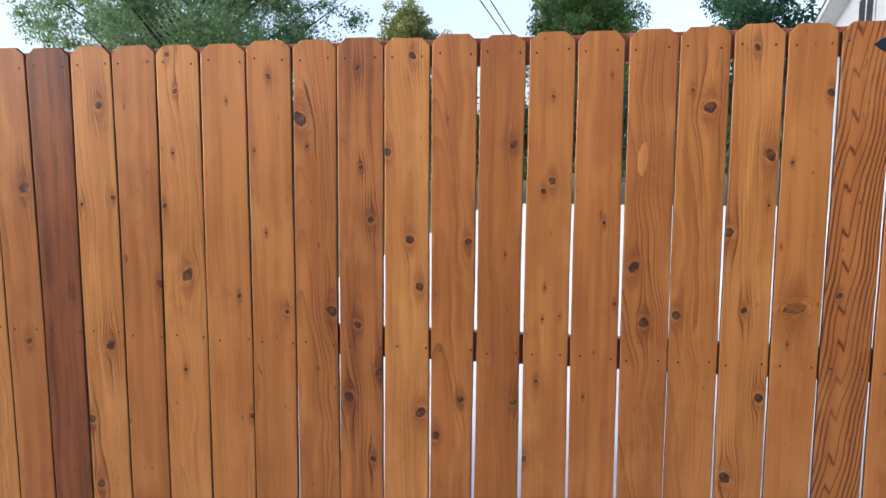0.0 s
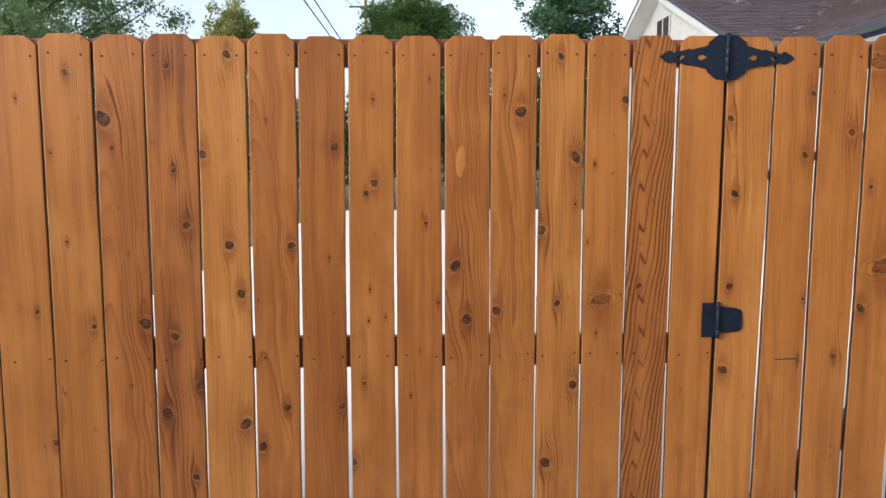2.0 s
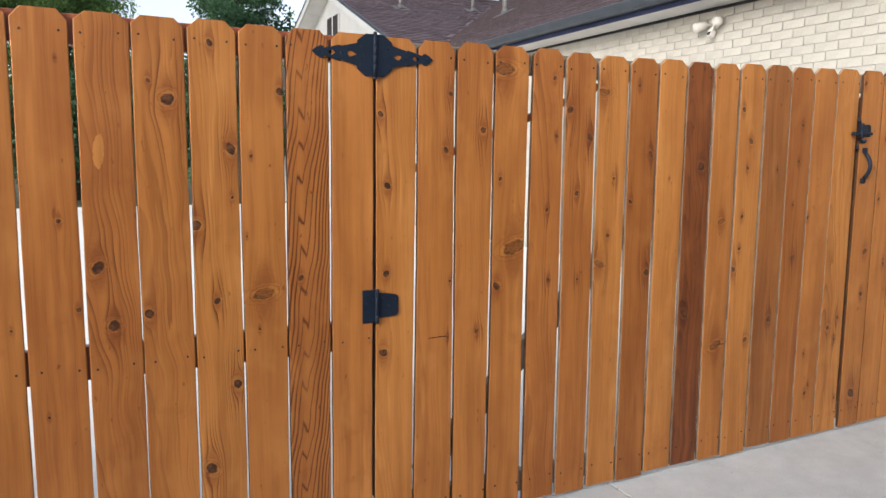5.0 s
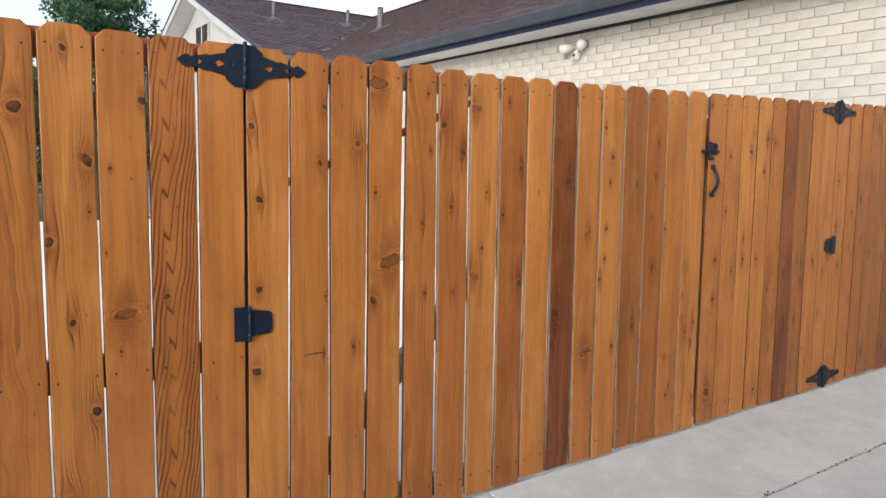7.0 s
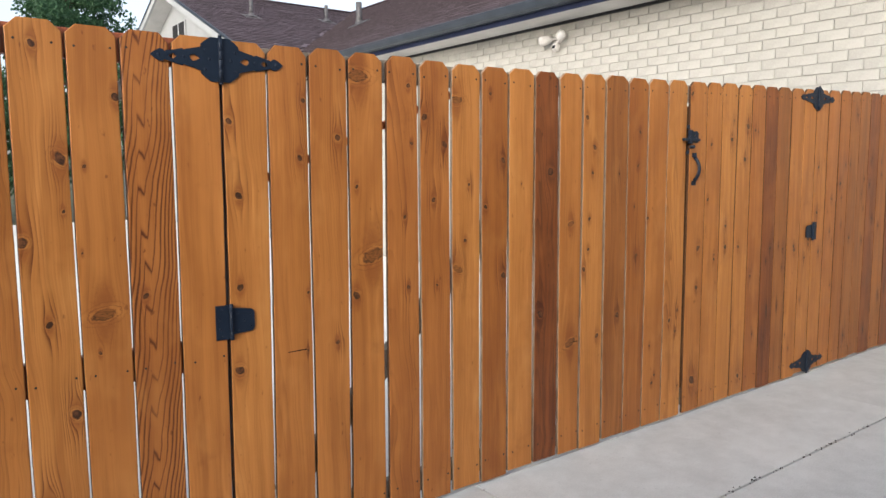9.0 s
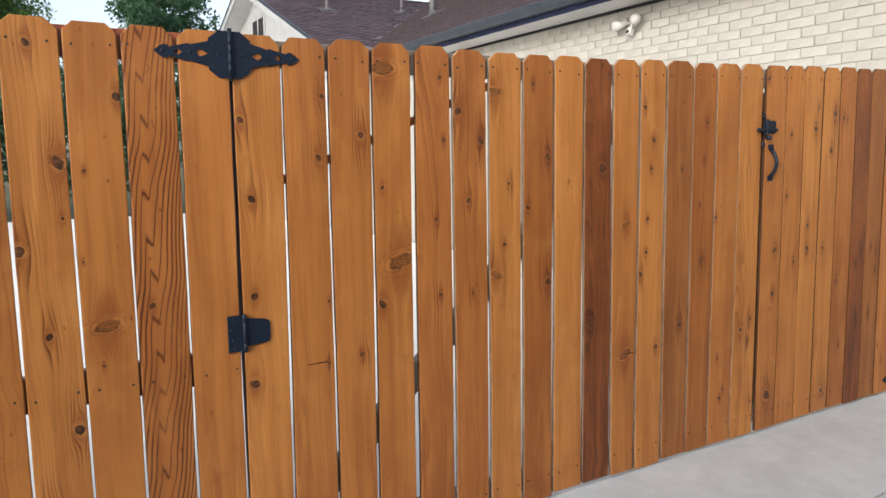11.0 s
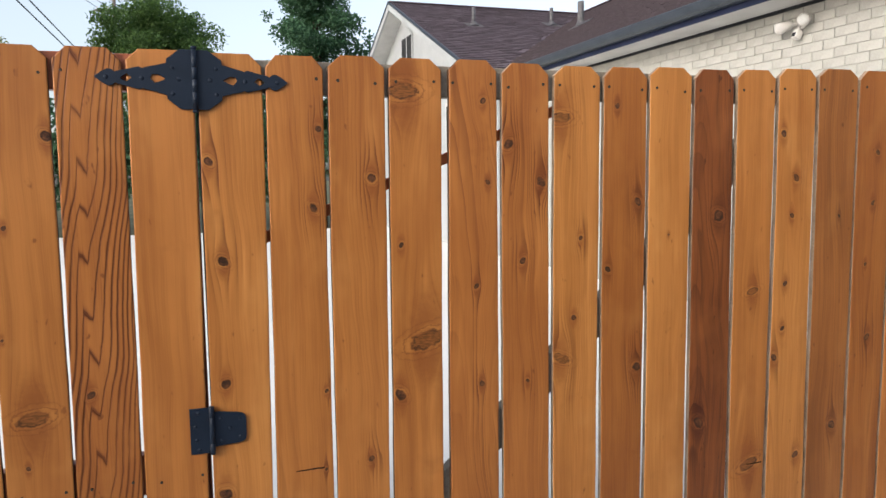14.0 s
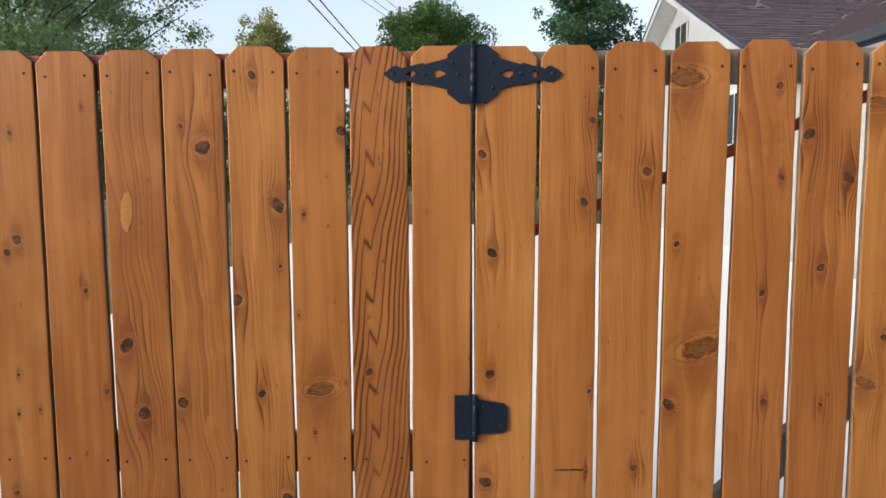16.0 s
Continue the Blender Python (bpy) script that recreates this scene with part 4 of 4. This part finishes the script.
def limb_tree(label, base, height, spread, seed, leaf, count, size, limbs=14, trunk=0.22, low=0.3, shape="round", droop=0.0, clump=0.9, thin=0.5):
    rs = random.Random(seed)
    t = thing("tree", base, label, "tree")
    bend = [(rs.uniform(-0.2, 0.2) * i / 5, rs.uniform(-0.2, 0.2) * i / 5, height * 0.85 * i / 5) for i in range(6)]
    bend[0] = (0, 0, -0.2)
    part("trunk", mesh_of("trunk", rod_bm(bend, [trunk * (1 - 0.16 * i) for i in range(6)], 10), BARK, True), t)
    clumps = []
    for i in range(limbs):
        u = low + (0.95 - low) * (i + rs.random() * 0.6) / limbs
        az = i * 2.4 + rs.uniform(-0.4, 0.4)
        width = {"round": math.sin(math.pi * min(1, 0.18 + 0.78 * (u - low) / (1 - low))) ** 0.7, "cone": 1.08 - 0.98 * (u - low) / (1 - low), "fan": 0.55 + 0.5 * u}[shape]
        reach = spread * width * rs.uniform(0.75, 1.1)
        z0 = height * u * (0.88 if shape == "cone" else 0.8)
        rise = {"round": 0.35, "cone": 0.12, "fan": 0.75}[shape] * reach
        pts = [(math.cos(az) * reach * s + rs.uniform(-0.1, 0.1) * s, math.sin(az) * reach * s + rs.uniform(-0.1, 0.1) * s, z0 + rise * s ** 0.8) for s in (0.0, 0.3, 0.6, 0.85, 1.0)]
        part("limb", mesh_of("limb", rod_bm(pts, [trunk * q * (1.1 - u * 0.6) for q in (0.42, 0.30, 0.20, 0.11, 0.05)], 7), BARK, True), t)
        for s in (0.35, 0.55, 0.75, 0.92, 1.05):
            p = Vector(pts[0]).lerp(Vector(pts[-1]), s) + Vector((rs.uniform(-0.5, 0.5), rs.uniform(-0.5, 0.5), rs.uniform(-0.3, 0.4))) * clump
            r = clump * rs.uniform(0.5, 1.0)
            clumps.append((tuple(p), (r, r, r * (0.75 if shape != "cone" else 0.55)), r * r))
            if rs.random() < 0.6:
                e = p + Vector((rs.uniform(-1, 1), rs.uniform(-1, 1), rs.uniform(-0.6, 0.9))) * clump
                clumps.append((tuple(e), (r * 0.45,) * 3, r * r * 0.3))
    topc = Vector(bend[-1])
    clumps.append((tuple(topc + Vector((0, 0, height * 0.05))), (clump * 0.7,) * 3, clump * clump))
    part("crown", leaf_cloud("crown", clumps, count, size, leaf, seed, droop, thin), t)
    return t


LEAF_LOCUST = leaf_material("locust_leaf", (0.105, 0.175, 0.075), (0.26, 0.37, 0.18))
LEAF_DEEP = leaf_material("maple_leaf", (0.034, 0.080, 0.026), (0.17, 0.27, 0.075))
LEAF_YELLOW = leaf_material("pear_leaf", (0.120, 0.150, 0.048), (0.33, 0.34, 0.125))
LEAF_DARK = leaf_material("dark_leaf", (0.022, 0.066, 0.034), (0.085, 0.170, 0.082))

limb_tree("large feathery honey locust with open grey limbs", (-13.9, 26.0, -0.16), 14.0, 8.6, 11, LEAF_LOCUST, 190000, 0.115, 60, 0.17, 0.12, "fan", 0.5, 1.15, 0.7)
limb_tree("small yellow-green ornamental pear tree", (-11.3, 49.0, -0.16), 13.0, 4.3, 12, LEAF_YELLOW, 30000, 0.19, 30, 0.18, 0.3, "cone", 0.0, 0.95)
limb_tree("dense round green maple tree", (0.4, 29.5, -0.16), 9.6, 2.15, 13, LEAF_DEEP, 60000, 0.115, 26, 0.22, 0.3, "round", 0.2, 0.8)
limb_tree("dark green dense evergreen tree", (5.3, 25.2, -0.16), 10.2, 2.2, 14, LEAF_DARK, 44000, 0.12, 26, 0.2, 0.2, "cone", 0.3, 0.75)

# clipped hedge beyond the drive
hs = random.Random(8)
hedge_clumps = [((x * 0.9 + hs.uniform(-0.3, 0.3), 25.5 + hs.uniform(-0.5, 0.5), hs.uniform(0.2, 1.0) ** 0.8 * 3.6), (0.9, 0.8, 0.7), 1.0) for x in range(-24, 6) for _ in range(8)]
thing("hedge", (0, 0, -0.16), "dark green leafy hedge at the far end of the drive", "hedge", "stuff", me=leaf_cloud("hedge", hedge_clumps, 42000, 0.2, LEAF_DARK, 21))

pole = thing("utility_pole", (-3.9, 61.0, -0.16), "grey wooden utility pole with crossarm and cables", "utility pole",
             me=mesh_of("shaft", rod_bm([(0, 0, 0), (0, 0, 14.9)], [0.17, 0.12], 12), POLE_WOOD, True))
part("crossarm", mesh_of("crossarm", box_bm(2.6, 0.1, 0.13, 0.01), POLE_WOOD), pole, (0, 0, 14.0))
for dx in (-1.15, -0.4, 0.5, 1.15):
    part("insulator", mesh_of("insulator", rod_bm([(0, 0, 0), (0, 0, 0.1), (0, 0, 0.22)], [0.05, 0.06, 0.03], 8), WHITE_PAINT), pole, (dx, 0, 14.07))
for x0, y0, z0, x1, y1, z1 in ((-1.15, 0, 14.2, -14.0, -50.0, 17.0), (-0.4, 0, 14.2, -12.6, -50.0, 17.0), (0.5, 0, 14.2, -11.2, -50.0, 17.0),
                               (0.55, 14, 7.2, 0.55, -80.0, 7.2), (0.9, 14, 7.2, 0.9, -80.0, 7.2)):
    pts = []
    for i in range(13):
        u = i / 12
        pts.append((x0 + (x1 - x0) * u, y0 + (y1 - y0) * u, z0 + (z1 - z0) * u - 0.8 * u * (1 - u)))
    part("cable", mesh_of("cable", rod_bm(pts, [0.022] * 13, 6), CABLE), pole)

# ---- wall bricks, nearest first ----
COURSE, LONG = 0.088, 0.250
BRICKS = []
for j in range(3):
    bm = box_bm(0.02, LONG - 0.007, COURSE - 0.007, 0.003)
    rb = random.Random(j)
    for v in bm.verts:
        v.co.x += rb.uniform(-0.0015, 0.0015)
    BRICKS.append(mesh_of("brick", bm, BRICK))
rb = random.Random(77)
rest_v, rest_f, made = [], [], 0
for c in range(34):
    z = 3.010 - c * COURSE
    for i in range(-6, 50):
        y = 2.2 + (i + 0.5 * (c % 2)) * LONG
        if y > 13.5:
            continue
        if 3.1 < y < 8.4 and z > 1.85 and made < 300:
            ob = part("brick", BRICKS[rb.randrange(3)], wall, (WX + 0.001 + rb.uniform(-0.0015, 0.0015), y, z))
            made += 1
        else:
            b = len(rest_v)
            x0, hy, hz = WX - 0.009 + rb.uniform(-0.0015, 0.0015), LONG / 2 - 0.0035, COURSE / 2 - 0.0035
            rest_v += [(x0, y - hy, z - hz), (x0, y + hy, z - hz), (x0, y + hy, z + hz), (x0, y - hy, z + hz), (WX, y - hy, z - hz), (WX, y + hy, z - hz), (WX, y + hy, z + hz), (WX, y - hy, z + hz)]
            rest_f += [(b, b + 3, b + 2, b + 1), (b, b + 1, b + 5, b + 4), (b + 2, b + 3, b + 7, b + 6), (b + 1, b + 2, b + 6, b + 5), (b + 3, b, b + 4, b + 7)]
part("bricks", mesh_from("bricks", rest_v, rest_f, BRICK), wall)["kind"] = "stuff"
